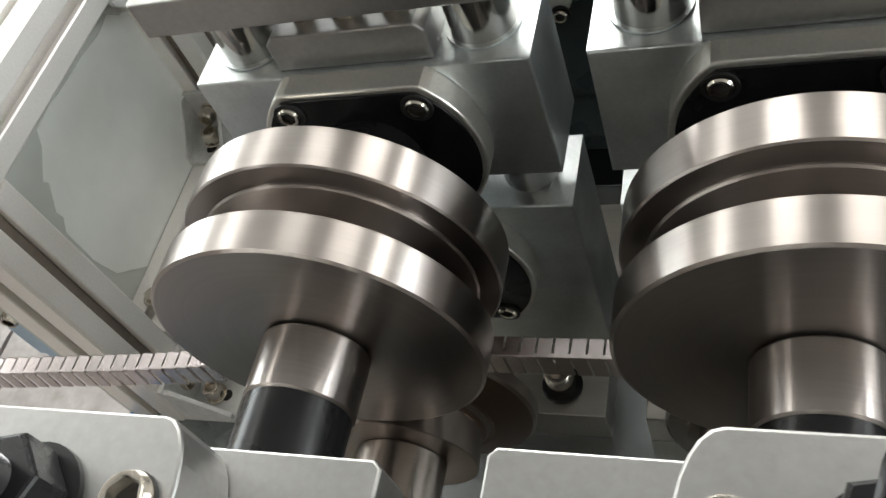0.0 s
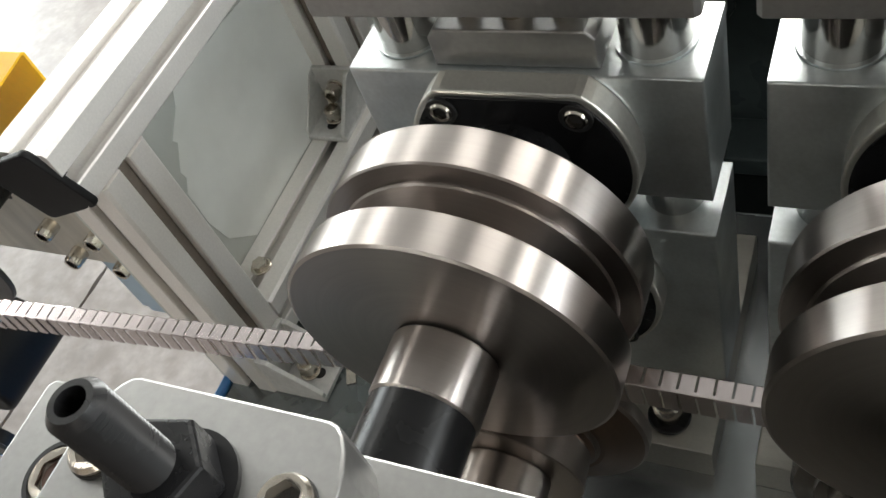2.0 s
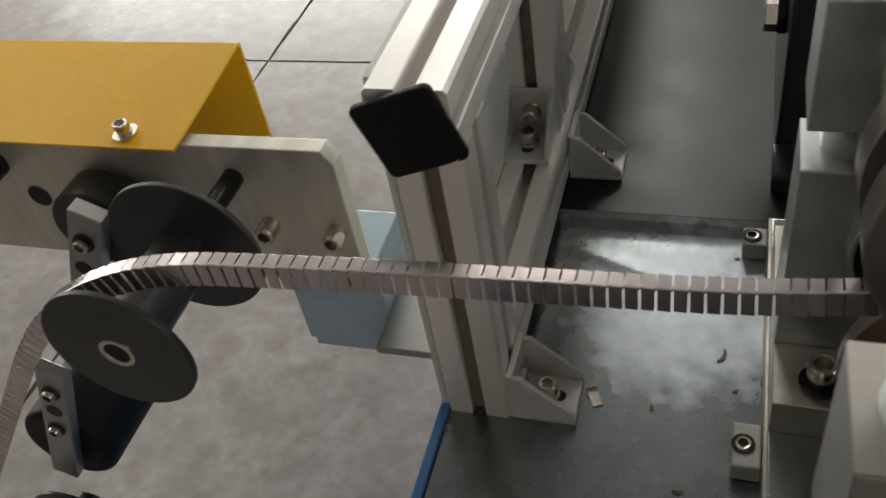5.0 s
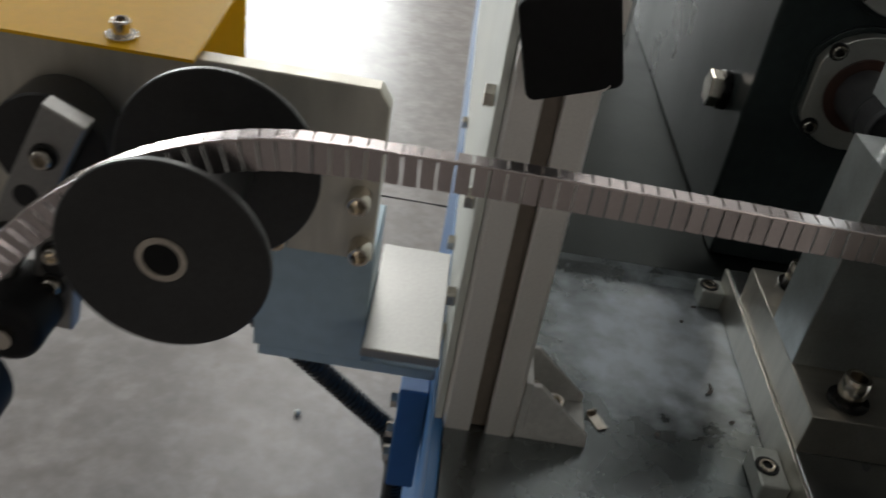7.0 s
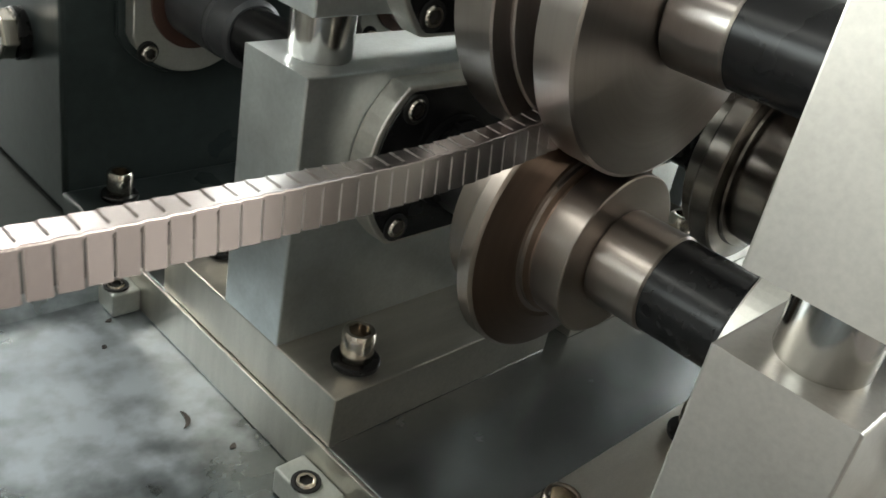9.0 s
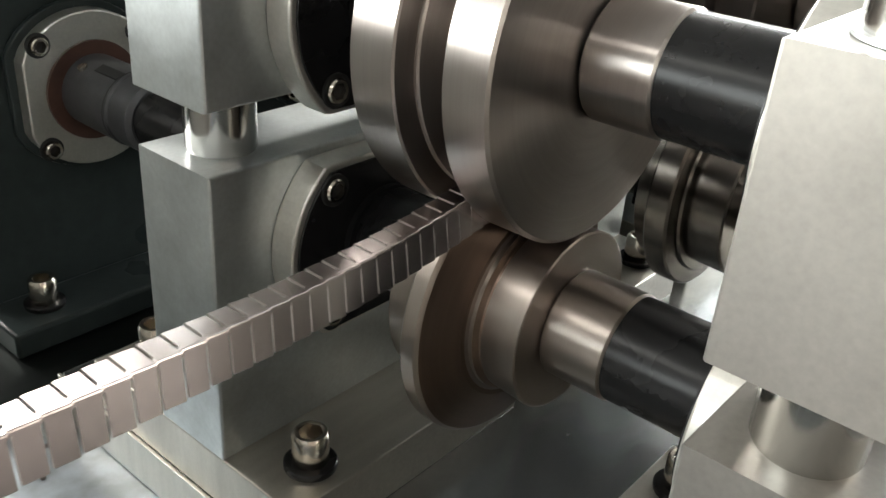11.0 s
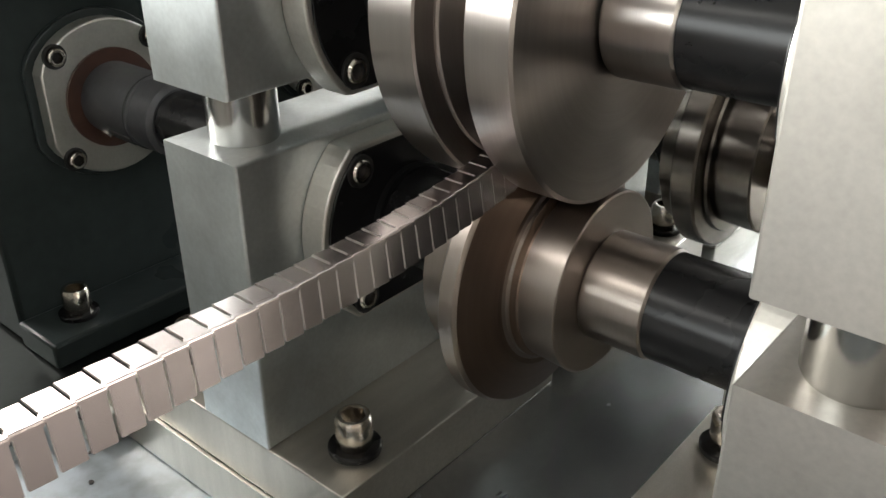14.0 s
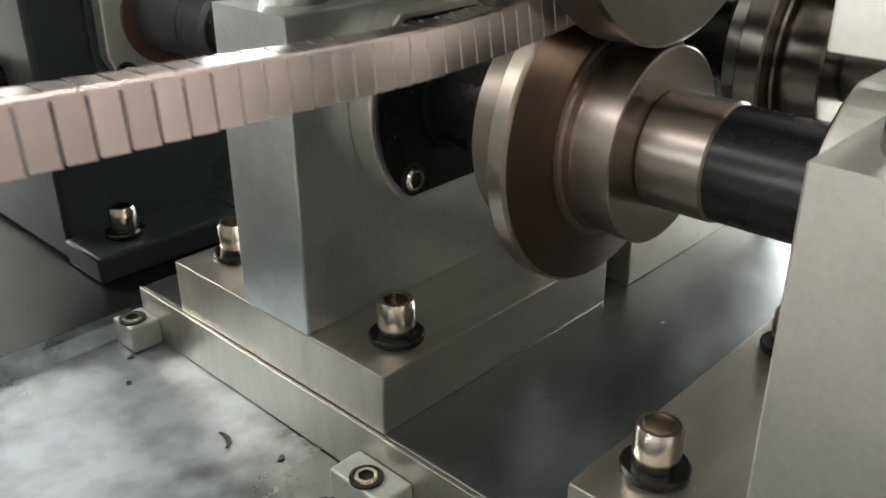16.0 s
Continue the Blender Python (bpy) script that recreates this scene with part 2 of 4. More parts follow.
def lathe(profile, segs=64, axis="y", bm=None, at=(0, 0, 0)):
    """Turned body: profile of (position along the axis, radius); closed at both ends where the radius is 0."""
    bm = bm or bmesh.new()
    FLAT.discard(id(bm))
    rings = []
    for a, r in profile:
        ring = []
        for i in range(segs):
            w = 2 * math.pi * i / segs
            c, s = r * math.cos(w), r * math.sin(w)
            co = {"y": (c, a, s), "z": (c, s, a), "x": (a, c, s)}[axis]
            ring.append(bm.verts.new(Vector(co) + Vector(at)))
        rings.append(ring)
    for p, q in zip(rings, rings[1:]):
        for i in range(segs):
            j = (i + 1) % segs
            bm.faces.new((p[i], p[j], q[j], q[i]))
    for ring, first in ((rings[0], True), (rings[-1], False)):
        bm.faces.new(ring if first else ring[::-1])
    bmesh.ops.recalc_face_normals(bm, faces=bm.faces)
    return bm


def prism(outline, a0, a1, plane="xz", bevel=0.0, bm=None):
    """A plate from a closed outline in a plane, from a0 to a1 along the third axis."""
    bm = bm or bmesh.new()
    FLAT.add(id(bm))
    put3 = {"xz": lambda u, v, a: (u, a, v), "xy": lambda u, v, a: (u, v, a), "yz": lambda u, v, a: (a, u, v)}[plane]
    low = [bm.verts.new(put3(u, v, a0)) for u, v in outline]
    high = [bm.verts.new(put3(u, v, a1)) for u, v in outline]
    k = len(outline)
    fs = [bm.faces.new(low), bm.faces.new(high[::-1])]
    for i in range(k):
        fs.append(bm.faces.new((low[i], low[(i + 1) % k], high[(i + 1) % k], high[i])))
    bmesh.ops.recalc_face_normals(bm, faces=fs)
    if bevel:
        bmesh.ops.bevel(bm, geom=list({e for fc in fs[:2] for e in fc.edges}), offset=bevel, segments=2, affect="EDGES", profile=0.5)
    return bm


def rounded(x0, x1, z0, z1, r, n=6):
    pts = []
    for cx, cz, a in ((x1 - r, z1 - r, 0), (x0 + r, z1 - r, 90), (x0 + r, z0 + r, 180), (x1 - r, z0 + r, 270)):
        for i in range(n + 1):
            w = radians(a + 90 * i / n)
            pts.append((cx + r * math.cos(w), cz + r * math.sin(w)))
    return pts


def tube(points, r, segs=10):
    """A round bar along a chain of points."""
    bm = bmesh.new()
    rings = []
    pts = [Vector(p) for p in points]
    for i, p in enumerate(pts):
        d = (pts[min(i + 1, len(pts) - 1)] - pts[max(i - 1, 0)]).normalized()
        q = d.to_track_quat("Z", "Y").to_matrix()
        rings.append([bm.verts.new(p + q @ Vector((r * math.cos(2 * math.pi * k / segs), r * math.sin(2 * math.pi * k / segs), 0))) for k in range(segs)])
    for p, q in zip(rings, rings[1:]):
        for i in range(segs):
            bm.faces.new((p[i], p[(i + 1) % segs], q[(i + 1) % segs], q[i]))
    bm.faces.new(rings[0])
    bm.faces.new(rings[-1][::-1])
    bmesh.ops.recalc_face_normals(bm, faces=bm.faces)
    return bm


def socket_mesh(name, d, h, mat="bolt"):
    """Cap head with a hexagon socket; seat at 0, top at h, along z."""
    bm = lathe([(0, d * 0.47), (h * 0.06, d * 0.5), (h * 0.88, d * 0.5), (h, d * 0.44), (h, d * 0.37)], 28, "z")
    bmesh.ops.delete(bm, geom=[fc for fc in bm.faces if len(fc.verts) == 28 and fc.calc_center_median().z > h * 0.9], context="FACES")
    top = [v for v in bm.verts if abs(v.co.z - h) < 1e-7 and v.co.xy.length < d * 0.40]
    top.sort(key=lambda v: math.atan2(v.co.y, v.co.x))

    def hexr(w):
        s = (w + math.pi / 6) % (math.pi / 3) - math.pi / 6
        return d * 0.30 / math.cos(s)

    lip, low = [], []
    for v in top:
        w = math.atan2(v.co.y, v.co.x)
        r = hexr(w)
        lip.append(bm.verts.new((r * math.cos(w), r * math.sin(w), h * 0.98)))
        low.append(bm.verts.new((r * math.cos(w), r * math.sin(w), h * 0.4)))
    k = len(top)
    for i in range(k):
        j = (i + 1) % k
        bm.faces.new((top[i], top[j], lip[j], lip[i]))
        bm.faces.new((lip[i], lip[j], low[j], low[i]))
    bm.faces.new(low)
    bmesh.ops.recalc_face_normals(bm, faces=bm.faces)
    return finish(bm, name, mat)


def washer_mesh(name, d, h, mat="black"):
    return finish(lathe([(0, d * 0.49), (h * 0.3, d * 0.5), (h * 0.8, d * 0.5), (h, d * 0.47)], 28, "z"), name, mat)


def hex_mesh(name, af, h, mat="bolt"):
    bm = prism([(af / math.sqrt(3) * math.cos(radians(60 * i)), af / math.sqrt(3) * math.sin(radians(60 * i))) for i in range(6)], 0, h, "xy", af * 0.04)
    return finish(bm, name, mat)


BOLT16 = socket_mesh("cap_screw", 0.0155, 0.0145)
BOLT14 = socket_mesh("carrier_cap_screw", 0.0125, 0.0130)
BOLT10 = socket_mesh("small_cap_screw", 0.0095, 0.0075)
BOLT13 = socket_mesh("cap_screw_m", 0.0125, 0.010)
BOLT20 = socket_mesh("large_cap_screw", 0.0165, 0.010)
WASH = washer_mesh("washer", 0.0225, 0.003)
RING10 = finish(lathe([(0, 0.0066), (0.0012, 0.0066), (0.0012, 0.0052), (0.0002, 0.0052)], 24, "z"), "counterbore", "dark")
RING20 = finish(lathe([(0, 0.0101), (0.0008, 0.0101), (0.0008, 0.0088), (0.0002, 0.0088)], 32, "z"), "counterbore_large", "dark")
GREASE_DOT = finish(lathe([(0, 0.0047), (0.0003, 0.0045)], 20, "z"), "socket_grease", "grease")
HEX13 = hex_mesh("hex_nut", 0.010, 0.005)

UP = pose(0, 0, 0)
FRONT = pose(0, 0, 0, 90, 0, 0)     # +z of a bolt turned to -y
REAR = pose(0, 0, 0, -90, 0, 0)


def at(x, y, z, turn=UP, spin=0):
    return Matrix.Translation((x, y, z)) @ turn @ pose(0, 0, 0, 0, 0, spin)

# ---- the hall, its walls and roof added out of view ----
def hall():
    floor = thing("floor", "grey polished concrete hall floor cast in slabs with cracked joints", "floor", kind="structure")
    # joints run at x = -1.15 and y = 1.66, a few millimetres wide and ragged
    rnd = random.Random(5)
    for xa, xb, sx in ((X0, -1.152, 1), (-1.146, X1, 0)):
        for ya, yb, sy in ((Y0, 1.648, 1), (1.655, Y1, 0)):
            bm = bmesh.new()
            n = 420

            def wob(i):
                chip = max(0.0, noise.noise((i * 0.31, ya, xa)) - 0.28) * 0.035
                return noise.noise((i * 0.05, xa, ya)) * 0.010 + rnd.uniform(-0.0012, 0.0012) + chip

            out = []
            cx, cy = (xb, xa)[sx == 0], (yb, ya)[sy == 0]
            out.append((xa if sx else xb, ya if sy else yb))
            out.append((cx, ya if sy else yb))
            for i in range(1, n):
                y = (ya if sy else yb) + (cy - (ya if sy else yb)) * i / n
                out.append((cx + (abs(wob(i)) * (-1 if sx else 1) if abs(y) < 4 else 0), y))
            out.append((cx, cy))
            for i in range(1, n):
                x = cx + ((xa if sx else xb) - cx) * i / n
                out.append((x, cy + (abs(wob(i + 99)) * (-1 if sy else 1) * 0.6 if abs(x) < 4 else 0)))
            out.append((xa if sx else xb, cy))
            part("slab", prism(out, FLOOR - 0.1, FLOOR, "xy"), "floor", floor)
    part("subfloor", box(X0, X1, Y0, Y1, FLOOR - 0.14, FLOOR - 0.012, 0), "dark", floor, "dark joint filler")
    ceiling = bmesh.new()
    xs = sorted({X0, X1, *[s[0] - s[2] / 2 for s in SKYLIGHTS], *[s[0] + s[2] / 2 for s in SKYLIGHTS]})
    ys = sorted({Y0, Y1, *[s[1] - s[3] / 2 for s in SKYLIGHTS], *[s[1] + s[3] / 2 for s in SKYLIGHTS]})
    for xa, xb in zip(xs, xs[1:]):
        for ya, yb in zip(ys, ys[1:]):
            mx, my = (xa + xb) / 2, (ya + yb) / 2
            if not any(abs(mx - s[0]) < s[2] / 2 and abs(my - s[1]) < s[3] / 2 for s in SKYLIGHTS):
                box(xa, xb, ya, yb, CEIL, CEIL + 0.12, 0, ceiling)
    tagged(part("ceiling", ceiling, "roof", None, "", False), "grey hall roof added out of view with long skylights", "ceiling", kind="structure")

    def wall(name, lo, hi, fixed, axis, opening):
        bm = bmesh.new()
        cuts = [(lo, hi, FLOOR, CEIL)]
        if opening:
            c, w, z0, z1 = opening
            cuts = [(lo, c - w / 2, FLOOR, CEIL), (c + w / 2, hi, FLOOR, CEIL), (c - w / 2, c + w / 2, FLOOR, z0), (c - w / 2, c + w / 2, z1, CEIL)]
        for a, b2, z0, z1 in cuts:
            if axis == "y":
                box(a, b2, fixed, fixed + 0.2, z0, z1, 0, bm)
            else:
                box(fixed, fixed + 0.2, a, b2, z0, z1, 0, bm)
        tagged(part(name, bm, "hall_dark" if name == "wall_south" else "hall", None, "", False), "plain hall wall added out of view to close the place", "wall", kind="structure")

    hole = {w[0]: w[1:5] for w in WINDOWS}
    wall("wall_north", X0, X1, Y1, "y", hole["north"])
    wall("wall_south", X0, X1, Y0 - 0.2, "y", hole["south"])
    wall("wall_west", Y0, Y1, X0 - 0.2, "x", hole["west"])
    wall("wall_east", Y0, Y1, X1, "x", hole["east"])


hall()

# ---- machine bed ----
SUB = 0.026           # top of the thick sub-plate
STEP_Y = 0.192        # bend in the bed sheet


def machine_bed():
    bed = thing("machine_bed", "galvanised sheet bed on a blue painted steel frame", "machine bed", kind="structure")
    # bed sheet with a pressed step towards the gearbox
    ys = [-0.34] + [-0.06 + 0.004 * k for k in range(59)] + [0.178, 0.184, 0.19]
    xs = [-0.0385 + 0.004 * k for k in range(47)] + [1.3]

    def height(x, y):
        """Flat sheet with a slanting dent crease, faint waves and the pressed step."""
        if y > 0.1725:
            return {0.178: 0.001, 0.184: 0.007, 0.19: 0.0085}[y]
        d = (y - 0.163 + 0.38 * x) / 0.936
        fade = min(1.0, max(0.0, (0.125 - x) / 0.03)) * min(1.0, max(0.0, (0.172 - y) / 0.008))
        wave = 0.00012 * math.sin(41 * x + 13 * y) * math.sin(37 * y + 1.0) * min(1.0, max(0.0, (0.172 - y) / 0.02)) if -0.06 < y and x < 0.15 else 0.0
        return fade * 0.0011 * math.exp(-(d / 0.0065) ** 2) + wave

    bm = bmesh.new()
    grid = [[bm.verts.new((x, y, height(x, y))) for x in xs] for y in ys]
    for p, q in zip(grid, grid[1:]):
        for k in range(len(xs) - 1):
            bm.faces.new((p[k], p[k + 1], q[k + 1], q[k]))
    low = [bm.verts.new((v.co.x, v.co.y, -0.004)) for v in (grid[0][0], grid[0][-1])]
    bm.faces.new((grid[0][0], low[0], low[1], grid[0][-1]))
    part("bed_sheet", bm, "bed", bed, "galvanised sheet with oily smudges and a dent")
    part("raised_bed", box(-0.0385, 1.3, 0.1902, 0.98, -0.004, 0.0085, 0.0004), "bed_far", bed, "darker raised sheet with its dark reflection of the gearbox in the colour")
    part("bed_core", box(-0.0384, 1.299, -0.339, 0.1900, -0.0055, -0.0012, 0), "dark", bed)
    part("sub_plate", box(0.15045, 1.3, -0.33, 0.175, 0.0005, SUB, 0.001), "sub", bed, "thick oiled ground steel plate")
    part("plate_edge", box(0.1486, 0.1504, -0.33, 0.1755, 0.0006, SUB - 0.0003, 0.0002), "plate", bed, "matte sawn edge of the thick plate")
    part("frame_side", box(-0.046, -0.0395, -0.34, 0.98, -0.10, 0.003, 0.001), "blue", bed, "blue painted frame flange")
    part("frame_apron", box(-0.038, 1.3, -0.345, -0.339, -0.10, -0.004, 0.001), "blue", bed)
    part("frame_wall", box(-0.036, 1.28, -0.33, 0.97, FLOOR, -0.006, 0.0), "blue", bed)


machine_bed()


def bed_clamp(x, y, w):
    c = thing("bed_clamp", "small steel clamp block screwed to the bed sheet", "clamp", group="bed clamps")
    body = part("clamp_block", box(x - 0.0070, x + 0.0089, y - w / 2, y + w / 2, 0.0004, 0.0142, 0.0012), "clamp", c)
    put("counterbore", RING10, body, at(x - 0.001, y, 0.0141))
    put("screw", BOLT10, body, at(x - 0.001, y, 0.0085, UP, 20))


bed_clamp(0.1395, -0.006, 0.030)
bed_clamp(0.1398, 0.168, 0.018)
bed_clamp(0.1395, -0.17, 0.030)


def swarf(x, y, z, size, bend, turn, name="metal_chip"):
    """A curled sliver of cut steel."""
    n = 7
    bm = bmesh.new()
    rows = []
    for i in range(n):
        a = (i / (n - 1) - 0.5) * bend
        r = size / max(bend, 0.2)
        wdt = 0.0011 * math.sin(math.pi * (i + 0.6) / (n + 0.2)) + 0.0002
        px, pz = r * math.sin(a), r * (1 - math.cos(a)) * 0.5
        py = r * (1 - math.cos(a))
        rows.append([bm.verts.new((px, py + s * wdt, pz * 0.4 + q * 0.0004)) for s, q in ((-1, 0), (1, 0), (1, 1), (-1, 1))])
    for u, v in zip(rows, rows[1:]):
        for k in range(4):
            bm.faces.new((u[k], u[(k + 1) % 4], v[(k + 1) % 4], v[k]))
    bm.faces.new(rows[0])
    bm.faces.new(rows[-1][::-1])
    bmesh.ops.recalc_face_normals(bm, faces=bm.faces)
    ob = part(name, bm, "swarf")
    ob.matrix_basis = at(x, y, z + 0.0003, UP, turn)
    tagged(ob, "curled dark sliver of cut steel on the bed", "metal chip", "metal chips")


for cx, cy, cs, cb, ct in ((0.1336, 0.0415, 0.004, 0.8, 30), (0.1255, 0.0680, 0.013, 1.5, 70), (0.1301, 0.158, 0.004, 0.9, 20), (0.105, -0.035, 0.007, 1.2, 5), (0.085, 0.021, 0.004, 0.6, 100),
                           (0.118, 0.138, 0.003, 0.6, 60), (0.069, -0.06, 0.005, 1.0, 140)):
    swarf(cx, cy, 0.0, cs, cb, ct)


def loose_clip():
    c = part("loose_clip", prism([(0, 0), (0.014, 0), (0.014, 0.0008), (0.0008, 0.0008), (0.0008, 0.0035), (0, 0.0035)], -0.0035, 0.0035, "xz", 0.0002), "bolt")
    c.matrix_basis = at(0.0465, 0.0300, 0.0003, UP, -64)
    tagged(c, "small bent steel clip lying beside the bracket", "clip")
    bead = part("bead", lathe([(-0.006, 0.001), (-0.005, 0.0035), (-0.002, 0.006), (0.002, 0.006), (0.005, 0.0035), (0.006, 0.001)], 16, "z"), "panel")
    bead.matrix_basis = at(-0.2424, 0.8182, FLOOR + 0.006)
    tagged(bead, "small white bead lying on the concrete floor", "bead")


loose_clip()

# ---- roll stands ----
PITCH = 0.167
AX = 0.2248            # stand centre in x
RX = 0.2260            # roll axis in x
Z_UP, Z_LOW = 0.2330, 0.1372
BX0, BX1 = 0.1505, 0.2967
RU = 0.0616


def cap_outline(r, flat, n=40):
    pts = []
    for i in range(n):
        w = 2 * math.pi * i / n
        pts.append((r * math.cos(w), max(-flat, min(flat, r * math.sin(w)))))
    return pts


def block_outline(x0, x1, z0, z1):
    return [(x0, z0), (x1, z0), (x1, z1), (x0, z1)]


def bearing_cap(parent, x, z, y_face, side, rear=False):
    """Round bearing flange with flats; y_face: the block's face, side: -1 towards the operator."""
    ya, yb = y_face, y_face + side * 0.0125
    shift = lambda pts: [(x + u, z + v) for u, v in pts]
    wide = 0.0478 if side < 0 else 0.0400
    ring = part("bearing_flange", prism(shift(cap_outline(wide, 0.0372, 72)), min(ya, yb), max(ya, yb), "xz", 0.001), "flange", parent, "ground steel bearing flange with flats")
    part("bearing_cover", prism(shift(cap_outline(wide - 0.0026, 0.0350, 72)), min(yb, yb + side * 0.0012), max(yb, yb + side * 0.0012), "xz", 0.0003), "black", ring, "blackened cover plate")
    part("oil_seal", lathe([(yb + side * 0.001, 0.022), (yb + side * 0.004, 0.022), (yb + side * 0.004, 0.018)], 40, at=(x, 0, z)), "rubber", ring)
    for sx in (-1, 1) if side < 0 else ():
        for sz in (-1, 1):
            m = at(x + sx * 0.0278, yb + side * 0.0012, z + sz * 0.0277, FRONT if side < 0 else REAR, 20 * sx + 11 * sz)
            put("counterbore", RING10, ring, m)
            put("screw", BOLT10, ring, m @ pose(0, 0, -0.0052))


def stand(name, x_shift, y0, y1, side, label, low_top=0.1775, up_bot=0.2005, raised=False):
    """Twin guide-post roll stand: base plate, two bearing blocks, posts and bridge. side: where its bearing caps face."""
    s = thing(name, label, "roll stand", (x_shift, 0, 0), "roll stands")
    base_y0, base_y1 = (-0.0035, 0.139) if side < 0 else (-0.232, -0.088)
    part("base_plate", box(BX0, BX1, base_y0, base_y1, SUB, 0.052, 0.0007), "plate", s, "ground steel base plate")
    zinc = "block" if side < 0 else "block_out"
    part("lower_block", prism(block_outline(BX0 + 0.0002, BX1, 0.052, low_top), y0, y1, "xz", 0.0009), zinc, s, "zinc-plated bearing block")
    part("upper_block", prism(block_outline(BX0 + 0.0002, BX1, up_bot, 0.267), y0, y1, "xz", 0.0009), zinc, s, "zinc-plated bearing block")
    ym = (y0 + y1) / 2
    face = y0 if side < 0 else y1
    bearing_cap(s, AX, Z_LOW, face, side)
    bearing_cap(s, AX, Z_UP - 0.0015, face, side)
    for px in (0.1725, 0.2755):
        part("guide_post", lathe([(low_top, 0.0128), (low_top + 0.0015, 0.0135), (0.2995, 0.0135)], 40, "z", at=(px, ym, 0)), "post", s, "hard-chromed guide post")
        part("post_bush", lathe([(0.2672, 0.0155), (0.2682, 0.0155), (0.2682, 0.0138)], 40, "z", at=(px, ym, 0)), "block", s)
    by0, by1 = (0.0335, 0.0885) if side < 0 else (-0.190, -0.1375)
    bx0, bx1 = (BX0 - 0.002, BX1 + 0.002) if side < 0 else (0.1562, 0.3000)
    bridge = part("bridge_plate", prism([(bx0, by0 + 0.002), (bx0 + 0.002, by0), (bx1 - 0.002, by0), (bx1, by0 + 0.002), (bx1, by1 - 0.002), (bx1 - 0.002, by1), (bx0 + 0.002, by1), (bx0, by1 - 0.002)], 0.299, 0.315, "xy", 0.0007), "satin", s, "satin steel bridge plate")
    part("clamp_bar", prism([(0.1905, 0.2672), (0.2585, 0.2672), (0.2585, 0.281), (0.255, 0.285), (0.194, 0.285), (0.1905, 0.281)], ym - 0.018, ym + 0.02, "xz", 0.0008), "satin", s, "chamfered clamp bar")
    for bx, me in ((0.205, BOLT10), (0.2245, BOLT13), (0.244, BOLT10)):
        put("screw", me, s, at(bx, ym - 0.006, 0.2848, UP, bx * 900))
    for px in (0.1725, 0.2755):
        sx = px + (0.0056 if side > 0 else 0)
        put("counterbore", RING20, bridge, at(sx, ym + 0.002, 0.3148))
        put("post_screw", BOLT20, bridge, at(sx, ym + 0.002, 0.3069, UP, px * 777))
        put("socket_grease", GREASE_DOT, bridge, at(sx, ym + 0.002, 0.3152))
    # raised nut plate with the jack screw
    cx = 0.2325 if side < 0 else 0.2315
    ry = by1 + (0.0035 if side < 0 else -0.002)
    top = 0.327 if side < 0 else 0.3365
    arc = [(0.0262 + 0.0088 * math.sin(radians(15 * k)), 0.020 * (1 - math.cos(radians(15 * k)))) for k in range(7)]
    outline = [(cx - 0.035, by0 - 0.001), (cx + 0.035, by0 - 0.001)] + [(cx + u, ry - v) for u, v in arc[::-1]] + [(cx - u, ry - v) for u, v in arc]
    nut_plate = part("nut_plate", prism(outline, 0.3152, top, "xy", 0.0008), "satin", s, "raised nut plate with rounded corners")
    for sx in (-1, 1):
        put("counterbore", RING10, nut_plate, at(cx + sx * 0.0255, ym + 0.005, top - 0.0002))
        put("screw", BOLT13, nut_plate, at(cx + sx * 0.0255, ym + 0.005, top - 0.0065, UP, 15 * sx))
    if side > 0:
        thread = [(0.286, 0.0056)] + [(0.3370 + 0.00065 * k, 0.0061 if k % 2 else 0.0055) for k in range(58)]
        jack = part("jack_screw", lathe(thread + [(0.3754, 0.0050), (0.3760, 0.0046), (0.3760, 0.0032), (0.364, 0.003)], 28, "z", at=(cx, ym + 0.002, 0)), "black", s, "black oxide threaded jack screw with a socket end")
        part("jack_nut", prism([(cx + 0.0120 * math.cos(radians(60 * i + 12)), ym + 0.002 + 0.0120 * math.sin(radians(60 * i + 12))) for i in range(6)], 0.3382, 0.3495, "xy", 0.001), "black", jack, "black lock nut")
        part("jack_washer", lathe([(top, 0.0138), (0.3381, 0.0138)], 32, "z", at=(cx, ym + 0.002, 0)), "black", jack)
    # foot screws of the base plate
    feet = [(0.1745, base_y0 + 0.017), (0.272, base_y0 + 0.017), (0.1745, base_y1 - 0.016), (0.272, base_y1 - 0.016)]
    for fx, fy in feet:
        put("washer", WASH, s, at(fx, fy, 0.052))
        put("foot_screw", BOLT16, s, at(fx, fy, 0.055, UP, fx * 500 + fy * 300))
    return s


for i in range(3):
    stand("roll_stand", i * PITCH, 0.0396, 0.083, -1, "steel roll stand with chromed guide posts on the gearbox side")
    outboard = stand("roll_stand", i * PITCH, -0.1855, -0.1425, 1, "satin steel outboard roll stand with a black jack screw", 0.171, 0.1945)
    outboard.location.y = 0.005 if i else 0.0      # the next stands sit a little closer to the rolls


